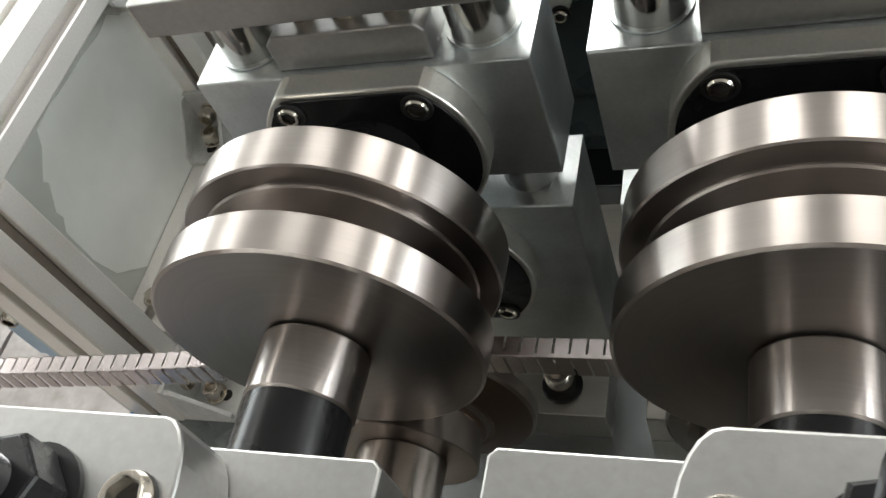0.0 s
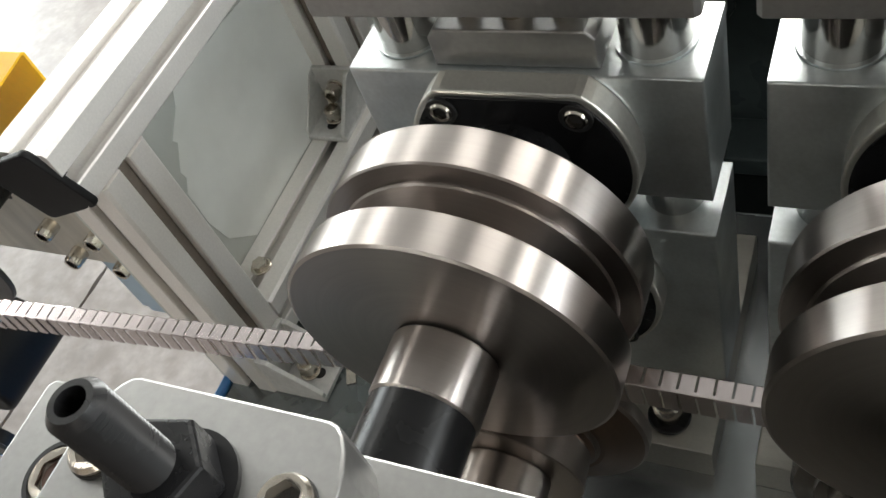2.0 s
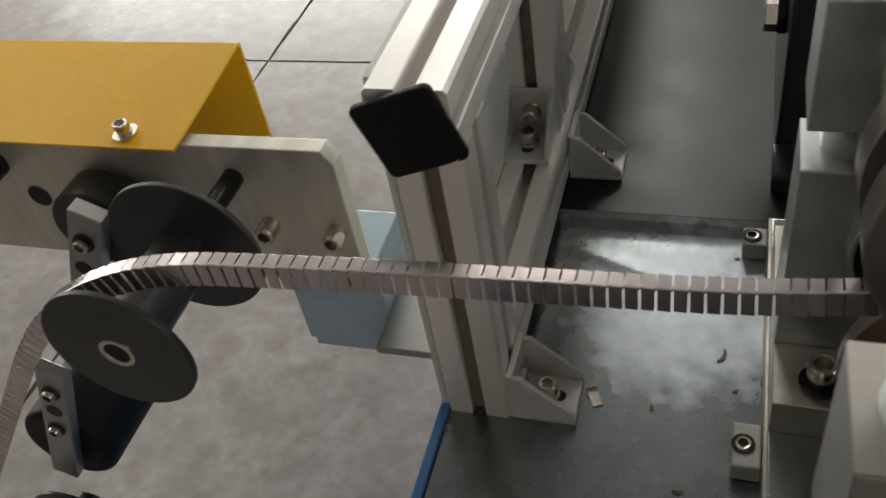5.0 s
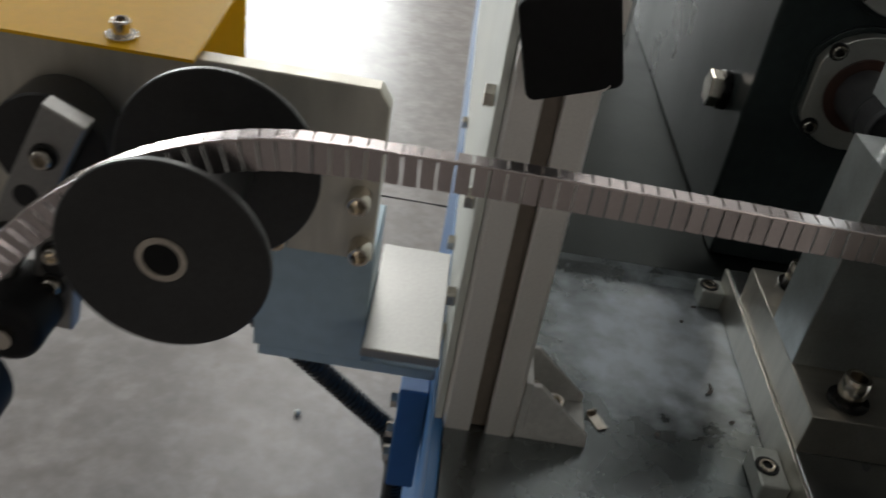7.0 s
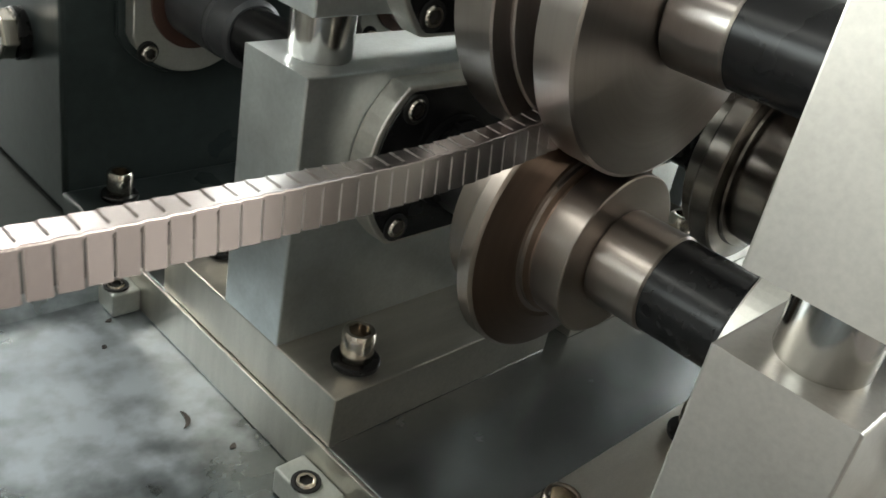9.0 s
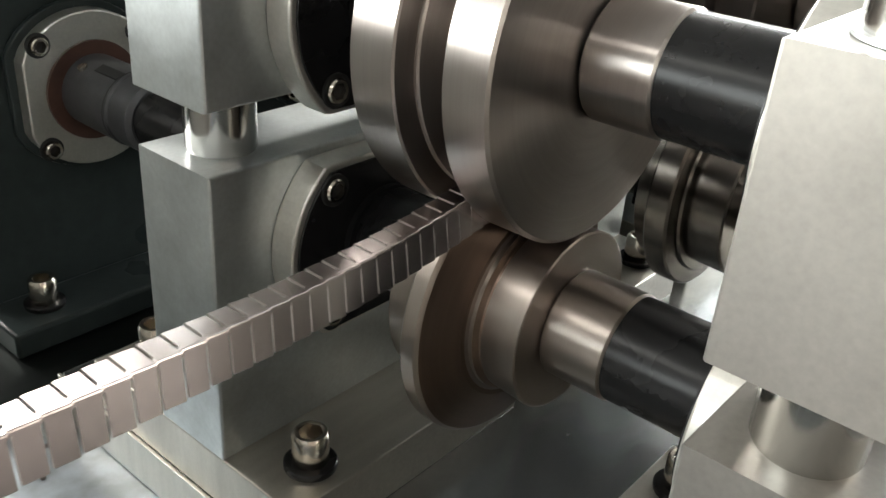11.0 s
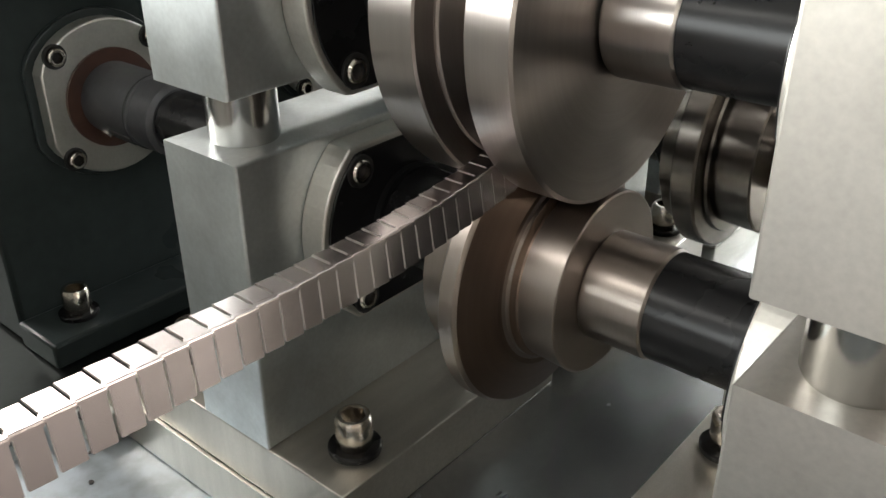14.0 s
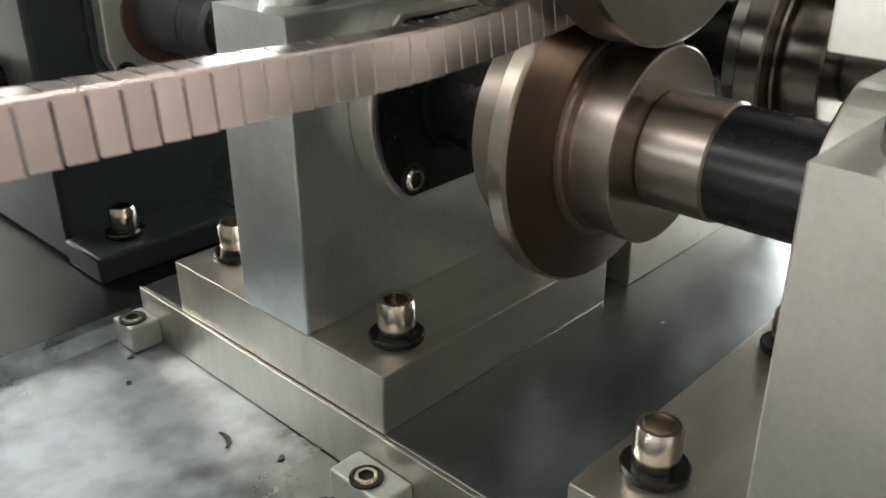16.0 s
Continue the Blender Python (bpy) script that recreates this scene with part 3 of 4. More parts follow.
# ---- rolls ----
UPPER = [(-0.0662, 0.0205), (-0.0662, 0.0603), (-0.0655, RU), (-0.0507, RU), (-0.0500, 0.0609), (-0.0494, 0.0385), (-0.0488, 0.0375), (-0.0390, 0.0375), (-0.0385, 0.0385),
         (-0.0345, 0.0530), (-0.0338, 0.0537), (-0.0334, 0.0537), (-0.0330, 0.0528), (-0.0322, 0.0528), (-0.0320, 0.0609), (-0.0313, RU), (-0.0147, RU), (-0.0140, 0.0609), (-0.0140, 0.0205)]
LOWER_NEXT = [(-0.0670, 0.0205), (-0.0670, 0.0408), (-0.0662, 0.0418), (-0.0505, 0.0412), (-0.0500, 0.0385), (-0.0488, 0.0385), (-0.0482, 0.0455), (-0.0470, 0.0462), (-0.0462, 0.0455),
              (-0.0456, 0.0535), (-0.0446, 0.0548), (-0.0345, 0.0548), (-0.0337, 0.0540), (-0.0333, 0.0470), (-0.0240, 0.0462), (-0.0232, 0.0450), (-0.0230, 0.0205)]
LOWER = [(-0.0670, 0.0205), (-0.0670, 0.0333), (-0.0666, 0.0340), (-0.0520, 0.0330), (-0.0512, 0.0318), (-0.0500, 0.0318), (-0.0492, 0.0345), (-0.0478, 0.0345), (-0.0472, 0.0380),
         (-0.0424, 0.0545), (-0.0414, 0.0558), (-0.0358, 0.0558), (-0.0350, 0.0550), (-0.0346, 0.0440), (-0.0170, 0.0420), (-0.0160, 0.0205)]


def roll_set(i, upper):
    z = Z_UP if upper else Z_LOW
    name = "upper_roll" if upper else "lower_roll"
    r = thing(name, "turned steel upper forming roll with a deep groove" if upper else "heat-stained steel lower forming roll with a tall flange", "forming roll", (RX + i * PITCH, 0, z), "forming rolls")
    prof = UPPER if upper else LOWER_NEXT if i else LOWER
    steel = "roll" if upper else "roll_dark" if i else "roll_low"
    body = part("roll_body", lathe(prof, 160), steel, r, "finely turned steel roll body" if upper else "")
    if i and not upper:
        part("lock_nut", prism([(0.034 * math.cos(radians(60 * k)), 0.034 * math.sin(radians(60 * k))) for k in range(6)], -0.0228, -0.0142, "xz", 0.0015), "black", r, "black hexagon lock nut")
    if not (upper or i):
        part("flange_face", lathe([(-0.0475, 0.0382), (-0.0472, 0.0390), (-0.0427, 0.0544), (-0.0424, 0.0540)], 160), "brown", body, "brown heat-stained flank")
        part("groove_ring", lathe([(-0.0514, 0.0320), (-0.0506, 0.0323), (-0.0494, 0.0344), (-0.0490, 0.0340)], 120), "brown", body)
    part("collar", lathe([(-0.0672, 0.0195), (-0.0680, 0.0200), (-0.0902, 0.0200), (-0.0910, 0.0192), (-0.0910, 0.0100)], 96), steel, r, "turned steel spacer collar")
    part("inner_collar", lathe([(-0.0139, 0.0195), (-0.0130, 0.0205), (0.0270, 0.0205), (0.0280, 0.0190)], 80), "black", r)
    part("shaft", lathe([(-0.196, 0.012), (-0.194, 0.0135), (-0.143, 0.0135), (-0.1425, 0.0192), (-0.0912, 0.0192), (-0.0911, 0.012), (0.26, 0.012)], 64), "black", r, "black oxide shaft")
    return r


ROLLS = [(roll_set(i, True), True) for i in range(3)] + [(roll_set(i, False), False) for i in range(3)]


# ---- gearbox and drive shafts ----
def gearbox():
    g = thing("gearbox", "dark painted cast gearbox with flanged output shafts", "gearbox")
    part("housing", box(0.152, 1.2, 0.262, 0.78, 0.009, 0.335, 0.003), "gear", g, "dark painted housing")
    part("foot", box(0.150, 1.2, 0.222, 0.262, 0.009, 0.0245, 0.002), "gear", g)
    plug = part("oil_plug", prism([(0.3154 + 0.0145 * math.cos(radians(60 * i + 8)), 0.105 + 0.0145 * math.sin(radians(60 * i + 8))) for i in range(6)], 0.136, 0.146, "yz", 0.0012), "bolt", g, "nickel hexagon plug")
    part("plug_flange", lathe([(0.1455, 0.0150), (0.1465, 0.0158), (0.152, 0.0158)], 32, "x", at=(0, 0.3154, 0.105)), "black", plug)
    for i in range(5):
        x = AX - 0.0 + i * PITCH
        for z in (0.1415, 0.2405):
            fl = part("shaft_flange", prism([(x + u, z + v) for u, v in [(v, u) for u, v in cap_outline(0.043, 0.0375)]], 0.248, 0.258, "xz", 0.001), "flange", g, "steel bearing flange")
            part("casting_boss", prism([(x + u, z + v) for u, v in [(v, u) for u, v in cap_outline(0.0470, 0.0415)]], 0.2582, 0.2621, "xz", 0.001), "gear", fl, "rough cast boss with flaked paint")
            part("seal_ring", lathe([(0.2475, 0.0275), (0.2455, 0.0275), (0.2455, 0.02)], 48, at=(x, 0, z)), "grease", fl, "grease-smeared seal ring")
            for k in range(4):
                sx, sz = ((-1, -1), (-1, 1), (1, -1), (1, 1))[k]
                m = at(x + sx * 0.0285, 0.248, z + sz * 0.0285, FRONT, 25 * k)
                put("counterbore", RING10, fl, m)
                put("screw", BOLT10, fl, m @ pose(0, 0, -0.003))
        for fx in (0.178 + i * PITCH,):
            put("washer", WASH, g, at(fx, 0.2435, 0.0245))
            put("foot_screw", BOLT16, g, at(fx, 0.2435, 0.0275, UP, 40 * i))
    return g


gearbox()


def drive_shaft(i, z):
    """Black universal-joint shaft from the gearbox flange to the roll shaft."""
    x = AX + i * PITCH
    d = thing("drive_shaft", "black universal joint shaft between gearbox and roll stand", "drive shaft", (x, 0, z), "drive shafts")
    part("hub", lathe([(0.2465, 0.019), (0.2455, 0.02), (0.204, 0.02), (0.203, 0.019)], 48), "hub", d, "black coupling hub")
    part("joint_ring", lathe([(0.2025, 0.0185), (0.2020, 0.0195), (0.186, 0.0195), (0.184, 0.017)], 48), "hub", d)
    part("sleeve", lathe([(0.1835, 0.016), (0.130, 0.016), (0.129, 0.015)], 40), "black", d)
    part("stand_hub", lathe([(0.1285, 0.019), (0.095, 0.019), (0.0945, 0.018)], 48), "hub", d)
    part("key_slot", box(-0.0030, 0.0030, 0.206, 0.226, 0.0188, 0.0205, 0.0003), "dark", d, "keyway")
    part("grub_screw", lathe([(0.0190, 0.0028), (0.0208, 0.0028), (0.0208, 0.0012)], 12, "z", at=(-0.004, 0.236, 0)), "bolt", d)
    part("hub_seam", lathe([(0.2050, 0.0190), (0.2052, 0.0202), (0.2060, 0.0202), (0.2062, 0.0190)], 48), "dark", d)
    return d


DRIVES = [(drive_shaft(i, z), z > 0.2) for i in range(3) for z in (Z_LOW + 0.0045, Z_UP + 0.0065)]


# ---- aluminium guard frame ----
def profile_outline(w=0.04, slot=0.0088, depth=0.0160, lip=0.0045, inner=0.0195):
    """Section of a slotted 40 mm profile, one slot a side, with undercut slots."""
    h = w / 2
    r = 0.002
    quarter = [(h - r, -h), (h, -h + r), (h, -slot / 2 - 0.0008), (h - 0.0008, -slot / 2), (h - lip, -slot / 2), (h - lip, -inner / 2), (h - lip - 0.003, -inner / 2), (h - depth, -slot / 2 + 0.001),
               (h - depth, slot / 2 - 0.001), (h - lip - 0.003, inner / 2), (h - lip, inner / 2), (h - lip, slot / 2), (h - 0.0008, slot / 2), (h, slot / 2 + 0.0008), (h, h - r)]
    pts = []
    for k in range(4):
        c, s = math.cos(radians(90 * k)), math.sin(radians(90 * k))
        pts += [(u * c - v * s, u * s + v * c) for u, v in quarter]
    return pts


def extrusion(a, b, axis):
    """A slotted profile from a to b along an axis, its middle line through a."""
    length = (Vector(b) - Vector(a)).length
    sec = profile_outline()
    if axis == "z":
        return prism([(a[0] + u, a[1] + v) for u, v in sec], a[2], a[2] + length, "xy")
    if axis == "y":
        return prism([(a[0] + u, a[2] + v) for u, v in sec], a[1], a[1] + length, "xz")
    return prism([(a[1] + u, a[2] + v) for u, v in sec], a[0], a[0] + length, "yz")


def corner_bracket(parent, m, mat="bracket", inside=False):
    """Cast corner bracket, feet along +x (on the support) and +z (on the post), 36 mm wide along y."""
    w = 0.018
    br = part("corner_bracket", box(0, 0.0405, -w, w, 0, 0.004, 0.0006), mat, parent, "cast aluminium corner bracket")
    br.matrix_basis = m
    part("back_leg", box(0, 0.004, -w, w, 0.004, 0.040, 0.0006), mat, br)
    for s in (-1, 1):
        part("gusset", prism([(0.004, 0.0041), (0.0400, 0.0041), (0.0400, 0.0085), (0.0085, 0.0385), (0.004, 0.0385)], s * w - (0.0035 if s > 0 else 0), s * w + (0.0035 if s < 0 else 0), "xz", 0.0006), mat, br)
    part("slot_hole", prism(rounded(0.017, 0.032, -0.0042, 0.0042, 0.004), 0.0041, 0.0043, "xy"), "dark", br)
    put("washer", WASH_S, br, at(0.0205, 0, 0.0043))
    put("screw", BOLT13, br, at(0.0205, 0, 0.0058, UP, 17))
    if inside:
        put("washer", WASH_S, br, Matrix.Translation((0.0043, 0, 0.022)) @ pose(0, 0, 0, 0, 90, 0))
        put("screw", BOLT13, br, Matrix.Translation((0.0058, 0, 0.022)) @ pose(0, 0, 0, 0, 90, 0))
    else:
        put("hex_bolt", HEX13, br, Matrix.Translation((0.0041, 0, 0.022)) @ pose(0, 0, 0, 0, 90, 0))
    return br


WASH_S = washer_mesh("bright_washer", 0.0155, 0.0016, "bolt")


def guard_frame():
    g = thing("guard_frame", "slotted aluminium profile frame with a pale sheet panel", "guard frame")
    RAIL = 0.2335
    part("front_post", extrusion((-0.02, 0.02, 0), (-0.02, 0.02, 0.2132), "z"), "alu", g, "upright slotted profile")
    part("top_rail", extrusion((-0.02, -0.012, RAIL), (-0.02, 0.94, RAIL), "y"), "alu", g, "horizontal slotted profile")
    part("bottom_rail", extrusion((-0.02, 0.0405, 0.0335), (-0.02, 0.94, 0.0335), "y"), "alu", g)
    part("back_post", extrusion((-0.024, 0.247, 0.0538), (-0.024, 0.247, 0.2132), "z"), "alu", g)
    # added dark strips that stand in for the shade down in the slots
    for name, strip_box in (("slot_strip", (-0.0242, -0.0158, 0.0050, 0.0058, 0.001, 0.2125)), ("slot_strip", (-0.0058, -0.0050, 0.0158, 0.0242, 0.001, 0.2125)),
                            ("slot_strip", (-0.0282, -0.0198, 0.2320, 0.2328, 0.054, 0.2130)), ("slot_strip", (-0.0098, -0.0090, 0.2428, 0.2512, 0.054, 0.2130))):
        part(name, box(*strip_box, 0), "slot", g, "dark strip put in for the shade inside the profile slot")
    part("panel", box(-0.0445, -0.0405, 0.002, 0.94, 0.004, 0.25, 0.0004), "panel", g, "pale grey-green sheet panel")
    rnd = random.Random(3)
    edge = [(0.094, 0.052), (0.072, 0.075), (0.066, 0.10), (0.068, 0.128), (0.074, 0.137), (0.071, 0.143), (0.083, 0.158), (0.081, 0.163), (0.098, 0.174), (0.104, 0.1835), (0.125, 0.186), (0.150, 0.183), (0.168, 0.1845),
            (0.190, 0.181), (0.228, 0.184), (0.30, 0.181), (0.30, 0.052)]
    film = [(y + rnd.uniform(-0.0012, 0.0012), z + rnd.uniform(-0.0012, 0.0012)) for y, z in edge]
    part("film_sheet", prism(film, -0.0404, -0.0400, "yz"), "paper", g, "white protective film with torn edges", False)
    for y in (0.06, 0.16, 0.26, 0.36):
        for z in (0.02, 0.2335):
            put("panel_screw", HEX13, g, Matrix.Translation((-0.0447, y, z)) @ pose(0, 0, 0, 0, -90, 0))
    for z in (0.075, 0.135, 0.19):
        put("panel_screw", HEX13, g, Matrix.Translation((-0.0447, 0.02, z)) @ pose(0, 0, 0, 0, -90, 0))
    corner_bracket(g, Matrix.Translation((0.0005, 0.019, 0.0)))
    corner_bracket(g, Matrix.Translation((0.0005, 0.245, 0.0085)))
    # inside corner between the bottom rail and the back post
    corner_bracket(g, Matrix.Translation((-0.024, 0.2268, 0.0536)) @ pose(0, 0, 0, 0, 0, -90), inside=True)
    corner_bracket(g, Matrix.Translation((-0.024, 0.2672, 0.0536)) @ pose(0, 0, 0, 0, 0, 90), inside=True)
    corner_bracket(g, Matrix.Translation((-0.024, 0.2268, 0.2134)) @ pose(0, 0, 0, 180, 0, -90), inside=True)
    put("rail_bolt", HEX13, g, at(-0.021, 0.0665, 0.0535))
    put("rail_washer", WASH_S, g, at(-0.021, 0.0665, 0.0533))
    # drooping end cap on the top rail
    cap = part("end_cap", prism(rounded(-0.0205, 0.0205, -0.0225, 0.0225, 0.004), -0.0045, 0, "xz", 0.0012), "rubber", g, "black plastic end cap hanging askew")
    ex = Vector((0.95, 0.10, 0.284)).normalized()
    ez = Vector((-0.29, -0.13, 0.96))
    ez = (ez - ex * ez.dot(ex)).normalized()
    ey = ez.cross(ex)
    turn = Matrix((ex, ey, ez)).transposed().to_4x4()
    cap.matrix_basis = Matrix.Translation((-0.0202, -0.0116, 0.2320)) @ turn
    for s in (-1, 1):
        part("cap_plug", box(s * 0.012 - 0.003, s * 0.012 + 0.003, 0.0, 0.010, -0.003, 0.003, 0.0005), "rubber", cap)


guard_frame()


# ---- guide wheel unit ----
def flanged_wheel(x, y_front, y_rear, z, r_front, r_rear, hub, label):
    w = thing("guide_wheel", label, "guide wheel", (x, 0, z), "guide wheels")
    d = y_front
    part("front_disc", lathe([(d, 0.009), (d, r_front - 0.0006), (d + 0.0006, r_front), (d + 0.0032, r_front), (d + 0.0038, r_front - 0.0006), (d + 0.0038, 0.009)], 96), "wheel", w, "black disc with a bright worn rim")
    part("rear_disc", lathe([(y_rear, hub), (y_rear, r_rear - 0.0006), (y_rear + 0.0006, r_rear), (y_rear + 0.0032, r_rear), (y_rear + 0.0038, r_rear - 0.0006), (y_rear + 0.0038, hub)], 96), "wheel", w)
    part("hub", lathe([(d + 0.0038, hub), (y_rear, hub)], 64), "wheel", w, "black hub tube")
    part("bush", lathe([(d + 0.001, 0.0098), (d - 0.0008, 0.0096), (d - 0.0008, 0.0070), (d - 0.0001, 0.0068)], 40), "bolt", w, "greasy steel bush ring")
    part("axle_bolt", lathe([(d - 0.0001, 0.0069), (d - 0.0003, 0.0066)], 32), "rubber", w, "dark greasy bore")
    part("axle", lathe([(y_rear + 0.0038, 0.0065), (0.0365, 0.0065)], 32), "black", w, "black axle")
    return w


def wheel_unit():
    u = thing("wheel_carrier", "brushed steel side plate carrying guide wheels on a blue bracket", "wheel carrier")
    PY = 0.0365
    plate = part("side_plate", prism([(-0.60, 0.077), (-0.0925, 0.077), (-0.0925, 0.168), (-0.0985, 0.177), (-0.60, 0.177)], PY, PY + 0.012, "xz", 0.0008), "side_plate", u, "brushed steel side plate")
    for bx, bz in ((-0.146, 0.1188), (-0.1022, 0.1170), (-0.1430, 0.0882), (-0.0988, 0.0868)):
        put("carrier_screw", BOLT14, plate, at(bx, PY, bz, FRONT, bx * 800))
    part("tapped_hole", lathe([(PY - 0.0002, 0.0042), (PY + 0.0004, 0.0042)], 24, at=(-0.166, 0, 0.146)), "dark", plate)
    part("bracket_box", box(-0.158, -0.0918, 0.049, 0.10, -0.004, 0.0768, 0.001), "film", u, "steel bracket box under pale blue film")
    part("bracket_shelf", box(-0.0915, -0.0467, 0.0200, 0.13, 0.024, 0.030, 0.001), "satin", u, "satin steel shelf")
    part("bracket_flange", box(-0.155, -0.0467, 0.05, 0.10, -0.012, -0.0045, 0.001), "film", u)
    part("lower_arm", box(-0.066, -0.0467, 0.075, 0.100, -0.135, -0.045, 0.001), "blue", u, "blue painted strut")
    for z in (-0.066, -0.094, -0.117):
        put("hex_bolt", HEX13, u, Matrix.Translation((-0.0662, 0.088, z)) @ pose(0, 0, 0, 0, -90, 0))
    # yellow folded guard on the plate
    g = thing("yellow_guard", "folded yellow powder-coated sheet guard screwed on the side plate", "guard")
    xa, xb = -0.62, -0.187
    outer = [(0.0285, 0.1795), (0.1262, 0.1905), (0.1285, 0.1888), (0.1285, 0.088)]
    inner = [(0.1265, 0.088), (0.1265, 0.1878), (0.1255, 0.1886), (0.0288, 0.1776)]
    bm = prism(outer + inner, xa, xb, "yz")
    part("folded_sheet", bm, "yellow", g, "yellow powder-coated bent sheet", False)
    put("washer", WASH_S, g, at(-0.225, 0.040, 0.1808, pose(0, 0, 0, 6.4, 0, 0)))
    put("screw", BOLT10, g, at(-0.225, 0.0398, 0.1822, pose(0, 0, 0, 6.4, 0, 0)))
    put("washer", WASH_S, g, at(-0.43, 0.040, 0.1808, pose(0, 0, 0, 6.4, 0, 0)))
    put("screw", BOLT10, g, at(-0.43, 0.0398, 0.1822, pose(0, 0, 0, 6.4, 0, 0)))


wheel_unit()
WHEELS = [flanged_wheel(-0.160, -0.0985, -0.026, 0.155, 0.0405, 0.0455, 0.0165, "black double-disc guide wheel that the strip runs over"),]


# ---- lever arms and press rollers ----
def bar(name, a, b, w, y0, y1, mat, parent, label=""):
    """A flat bar in the xz plane from a to b, w wide, between y0 and y1."""
    d = (Vector(b) - Vector(a)).normalized()
    n = Vector((-d.y, d.x)) * w / 2
    a, b = Vector(a), Vector(b)
    pts = [a + n, a - n, b - n, b + n]
    return part(name, prism([(q.x, q.y) for q in pts], y0, y1, "xz", 0.0012), mat, parent, label)


def lever(a, b, y0, y1, label):
    arm = thing("lever_arm", label, "lever arm", group="lever arms")
    body = bar("arm_bar", a, b, 0.021, y0, y1, "satin", arm, "satin steel bar with chamfered end")
    d = Vector(b) - Vector(a)
    for u, r in ((0.16, 0.0), (0.33, 0.0062), (0.5, 0.0)):
        q = Vector(a) + d * u
        if r:
            part("bored_hole", lathe([(y0 - 0.0003, r), (y0 + 0.0006, r)], 32, at=(q.x, 0, q.y)), "dark", body)
        else:
            put("counterbore", RING10, body, at(q.x, y0 - 0.0002, q.y, FRONT))
            put("screw", BOLT10, body, at(q.x, y0 + 0.002, q.y, FRONT, 30))
    return arm


def press_roller(x, z, y0, y1, r, label):
    w = thing("press_roller", label, "press roller", (x, 0, z), "press rollers")
    e = min(0.006, r * 0.3)
    prof = [(y0, r - e)] + [(y0 + e * (1 - math.cos(radians(15 * k))), r - e + e * math.sin(radians(15 * k))) for k in range(1, 7)] + [(y1 - 0.001, r), (y1, r - 0.001)]
    part("roller_body", lathe(prof, 64), "rubber", w, "black moulded roller")
    part("roller_axle", lathe([(y0 - 0.004, 0.004), (y0 - 0.004, 0.006), (y0 + 0.001, 0.006)], 24), "bolt", w)
    return w


lever((-0.2330, 0.1600), (-0.2970, 0.0250), -0.012, 0.0, "satin steel lever arm bolted before the side plate")
lever((-0.2960, 0.0460), (-0.3530, -0.0880), -0.046, -0.036, "satin steel roller arm reaching down before the large roller")
lever((-0.2450, 0.0900), (-0.2520, 0.0330), -0.006, 0.006, "short satin steel link arm beside the wheel")
pivot = thing("pivot_wheel", "black pivot wheel on the brushed side plate", "pivot wheel")
part("wheel_disc", lathe([(0.006, 0.010), (0.006, 0.0275), (0.007, 0.0285), (0.030, 0.0285), (0.031, 0.0275), (0.031, 0.010)], 64, at=(-0.250, 0, 0.132)), "wheel", pivot)
part("hub_flange", lathe([(0.0311, 0.014), (0.0364, 0.016)], 48, at=(-0.250, 0, 0.132)), "black", pivot)
part("pivot_cap", lathe([(0.0030, 0.0080), (0.0058, 0.0095)], 40, at=(-0.250, 0, 0.132)), "bolt", pivot, "bright pivot cap")
pin = thing("clamp_pin", "black clamp pin in the slot of the side plate", "pin")
part("pin_body", lathe([(-0.012, 0.010), (-0.011, 0.011), (0.0365, 0.011)], 40, at=(-0.335, 0, 0.156)), "black", pin)
part("slot_end", lathe([(0.0360, 0.0085), (0.0363, 0.0085)], 32, at=(-0.3135, 0, 0.1285)), "dark", pin)
PRESS = [press_roller(-0.2620, 0.0480, -0.035, 0.006, 0.0180, "small black press roller under the strip"),
         press_roller(-0.3480, -0.0680, -0.033, 0.050, 0.0385, "large black press roller under the strip")]


low = thing("guide_wheel", "black lower guide disc below the roller arm", "guide wheel", (-0.3450, 0, -0.1250), "guide wheels")
part("front_disc", lathe([(-0.0660, 0.008), (-0.0660, 0.0394), (-0.0654, 0.0400), (-0.0630, 0.0400), (-0.0624, 0.0394), (-0.0624, 0.008)], 80), "wheel", low)
part("hub", lathe([(-0.0624, 0.0140), (-0.0465, 0.0140)], 48), "wheel", low, "black hub tube")
part("bush", lathe([(-0.0661, 0.0096), (-0.0668, 0.0094), (-0.0668, 0.0068), (-0.0661, 0.0066)], 40), "bolt", low, "steel bush ring")


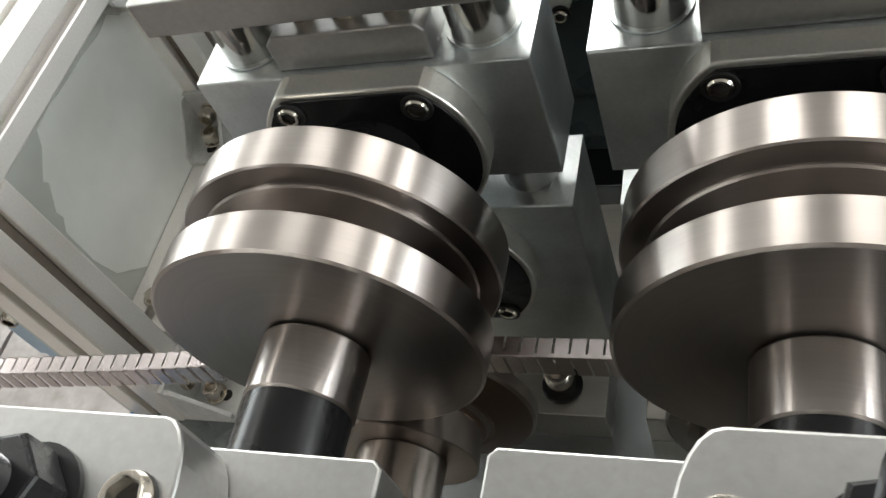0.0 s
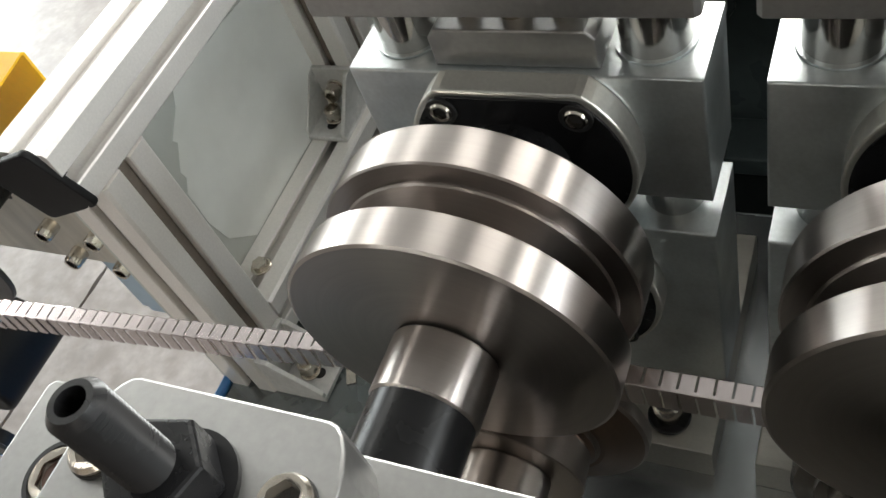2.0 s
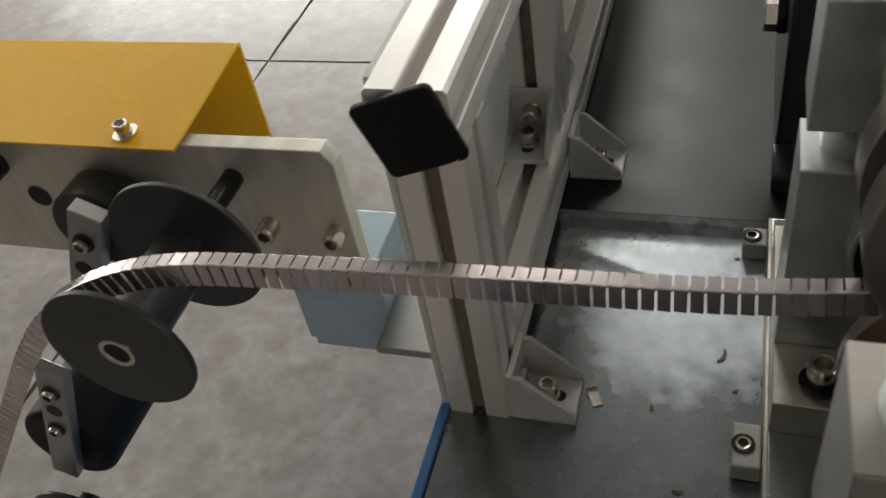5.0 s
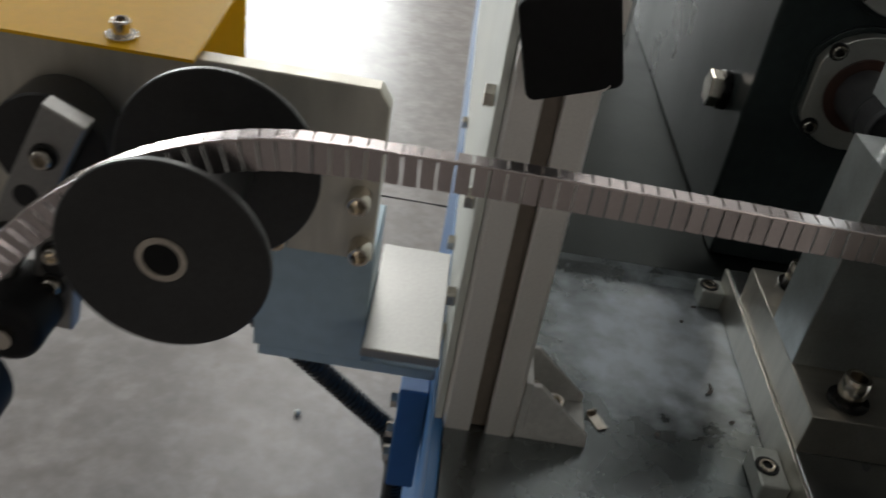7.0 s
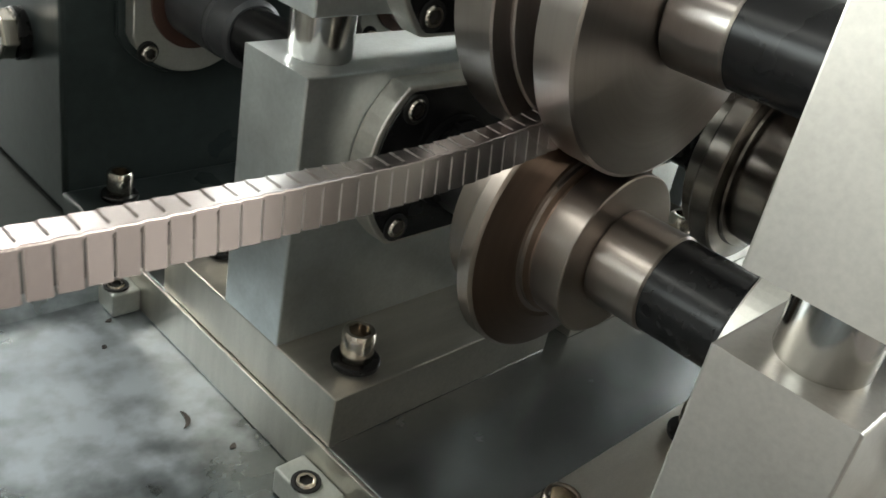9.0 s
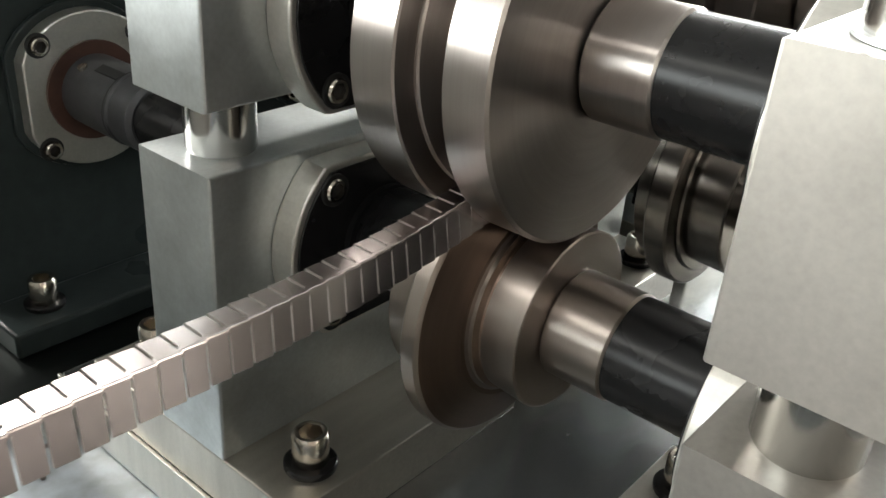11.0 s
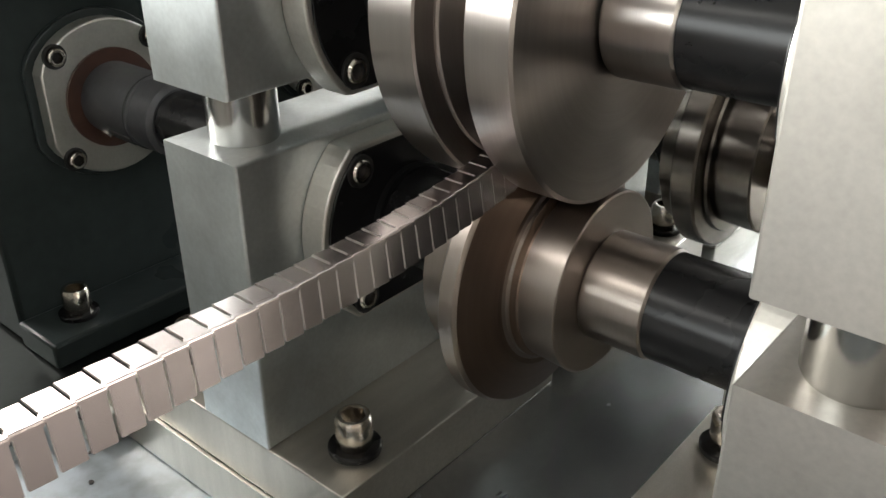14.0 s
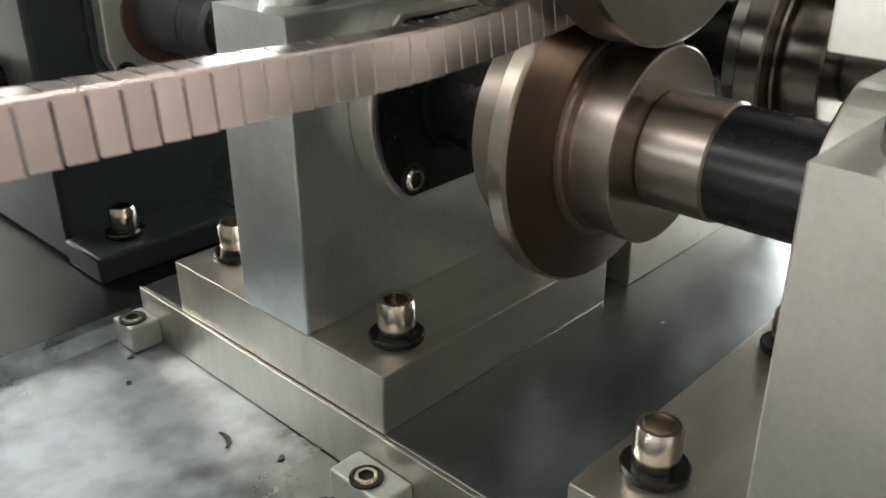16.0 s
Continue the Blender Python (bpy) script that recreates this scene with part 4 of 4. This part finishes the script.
def toothed_hose():
    """Black corrugated hose that drops from the bracket box behind the blue strut."""
    h = thing("corrugated_hose", "black corrugated rubber hose running down beside the frame", "hose")
    ctrl = [Vector(q) for q in ((-0.190, 0.140, -0.043), (-0.1295, 0.140, -0.0945), (-0.0690, 0.140, -0.1460), (-0.0600, 0.140, -0.185), (-0.0580, 0.140, -0.35), (-0.0600, 0.140, -0.80))]
    pts = []
    for k in range(len(ctrl) - 1):
        n = max(4, int((ctrl[k + 1] - ctrl[k]).length / 0.004))
        pts += [ctrl[k].lerp(ctrl[k + 1], i / n) for i in range(n)]
    part("hose_core", tube(pts, 0.0070, 12), "hose", h)
    bm = bmesh.new()
    for i in range(2, min(len(pts) - 1, 90)):
        d = (pts[i + 1] - pts[i - 1]).normalized().to_track_quat("Z", "Y").to_matrix().to_4x4()
        ring = lathe([(-0.0012, 0.0066), (-0.0008, 0.0086), (0.0008, 0.0086), (0.0012, 0.0066)], 12, "z")
        me = bpy.data.meshes.new("tmp")
        ring.transform(Matrix.Translation(pts[i]) @ d)
        ring.to_mesh(me)
        ring.free()
        bm.from_mesh(me)
        bpy.data.meshes.remove(me)
    part("hose_ribs", bm, "hose", h)


toothed_hose()


# ---- slit strip ----
SPEED = -0.034         # metres a second, away from the rolls
LINK = 0.0065
TOP = 0.0088           # width of the top flange
SIDE = 0.0120          # length of the leg
# height of the strip's front fold along x, from the rolls over the guide wheel
KNOTS = [(1.4, 0.1955), (0.50, 0.1955), (0.226, 0.1945), (0.1326, 0.1912), (0.048, 0.1958), (-0.03, 0.2008), (-0.0833, 0.2032), (-0.1014, 0.2038), (-0.1212, 0.2034), (-0.1408, 0.2005),
         (-0.1603, 0.1947), (-0.1771, 0.1874), (-0.2006, 0.1726), (-0.2226, 0.1515), (-0.2600, 0.1050), (-0.80, -0.60)]


def build_path():
    """Dense table of (length, x, z) along the strip, zero where x is 0, growing towards the mill."""
    pts = []
    for k in range(len(KNOTS) - 1):
        q0, q1, q2, q3 = KNOTS[max(k - 1, 0)], KNOTS[k], KNOTS[k + 1], KNOTS[min(k + 2, len(KNOTS) - 1)]
        m1 = (q2[1] - q0[1]) / (q2[0] - q0[0])
        m2 = (q3[1] - q1[1]) / (q3[0] - q1[0])
        w = q2[0] - q1[0]
        for i in range(24):
            u = i / 24
            z = (2 * u ** 3 - 3 * u * u + 1) * q1[1] + (u ** 3 - 2 * u * u + u) * w * m1 + (3 * u * u - 2 * u ** 3) * q2[1] + (u ** 3 - u * u) * w * m2
            pts.append((q1[0] + w * u, z))
    pts.append(KNOTS[-1])
    pts.reverse()
    xs, zs = np.array(pts).T
    s = np.r_[0, np.cumsum(np.hypot(np.diff(xs), np.diff(zs)))]
    return s - np.interp(0.0, xs, s), xs, zs


TABLE = build_path()


def strip_path(s):
    """Front fold at the length s: (x, y, z) and the pitch in radians."""
    x, z = np.interp(s, TABLE[0], TABLE[1]), np.interp(s, TABLE[0], TABLE[2])
    xb, zb = np.interp(s + 0.004, TABLE[0], TABLE[1]), np.interp(s + 0.004, TABLE[0], TABLE[2])
    y = -0.0462 + 0.1040 * min(0.0, max(x, -0.24) - 0.2260)
    return (float(x), float(y), float(z)), -math.atan2(zb - z, xb - x)


def strip():
    """Each link is one rigid piece of the slit angle strip: a top flange and a leg towards the operator."""
    t = 0.0007
    L = LINK - 0.0010
    r = 0.0005
    lean = 0.06
    d = Vector((-math.sin(lean), -math.cos(lean)))
    n = Vector((math.cos(lean), -math.sin(lean)))
    root = Vector((0.0, -r)) + d * 0.0008
    foot = Vector((0.0, -r)) + d * SIDE
    bm = bmesh.new()
    # tab of the top flange
    prism([(TOP - 0.0006, 0.0), (0.0016, 0.0), (0.0016, -t), (TOP - 0.0006, -t), (TOP, -t * 0.5)], -L / 2, L / 2, "yz", 0.0, bm)
    # uncut fold
    prism([(0.00165, -0.00003), (r, -0.00003), (r * 0.3, -r * 0.3), (0.0, -r), tuple(root), tuple(root + n * t), (t * 1.05, -r), (r, -t * 1.05), (0.00165, -t)], -LINK / 2, LINK / 2, "yz", 0.0, bm)
    # tab of the leg, a little skewed as the shears leave it
    o = 0.0002
    L = LINK - 0.0011
    tab = [(o - L / 2, 0.0), (o + L / 2, 0.0), (o + L / 2 + 0.0008, -SIDE + 0.0010), (o + L / 2 + 0.0007, -SIDE + 0.0008), (o - L / 2 + 0.0009, -SIDE + 0.0008), (o - L / 2 + 0.0008, -SIDE + 0.0010)]
    verts = []
    for k in (0, 1):
        verts.append([bm.verts.new((x, (root + d * -w + n * t * k).x, (root + d * -w + n * t * k).y)) for x, w in tab])
    m = len(tab)
    fs = [bm.faces.new(verts[0]), bm.faces.new(verts[1][::-1])]
    for k in range(m):
        fs.append(bm.faces.new((verts[0][k], verts[0][(k + 1) % m], verts[1][(k + 1) % m], verts[1][k])))
    bmesh.ops.recalc_face_normals(bm, faces=fs)
    me = finish(bm, "strip_link", "strip")
    holder = thing("slit_strip", "bright steel angle strip slit into links, running through the rolls", "metal strip")
    links = []
    for i in range(-52, 176):
        links.append((put("strip_link", me, holder, UP), i * LINK))
    return links


def shift_at(t):
    return SPEED * t


LINKS = strip()


def motions():
    """The rolls, shafts and wheels turn and the strip runs, all at one steady pace."""
    times = [0.5 * k for k in range(33)]

    def spin(ob, radius, way):
        w = math.degrees(SPEED / radius) * way
        walk(ob, [(t, Matrix.Translation(ob.location) @ pose(0, 0, 0, 0, w * t, 0)) for t in times])

    for ob, upper in ROLLS + DRIVES:
        spin(ob, 0.056, -1 if upper else 1)
    for ob in WHEELS:
        spin(ob, 0.046, 1)
    for ob, s in LINKS:
        rows = []
        for t in times:
            (x, y, z), a = strip_path(s + shift_at(t))
            rows.append((t, Matrix.Translation((x, y, z)) @ pose(0, 0, 0, 0, math.degrees(a), 0)))
        walk(ob, rows)


motions()
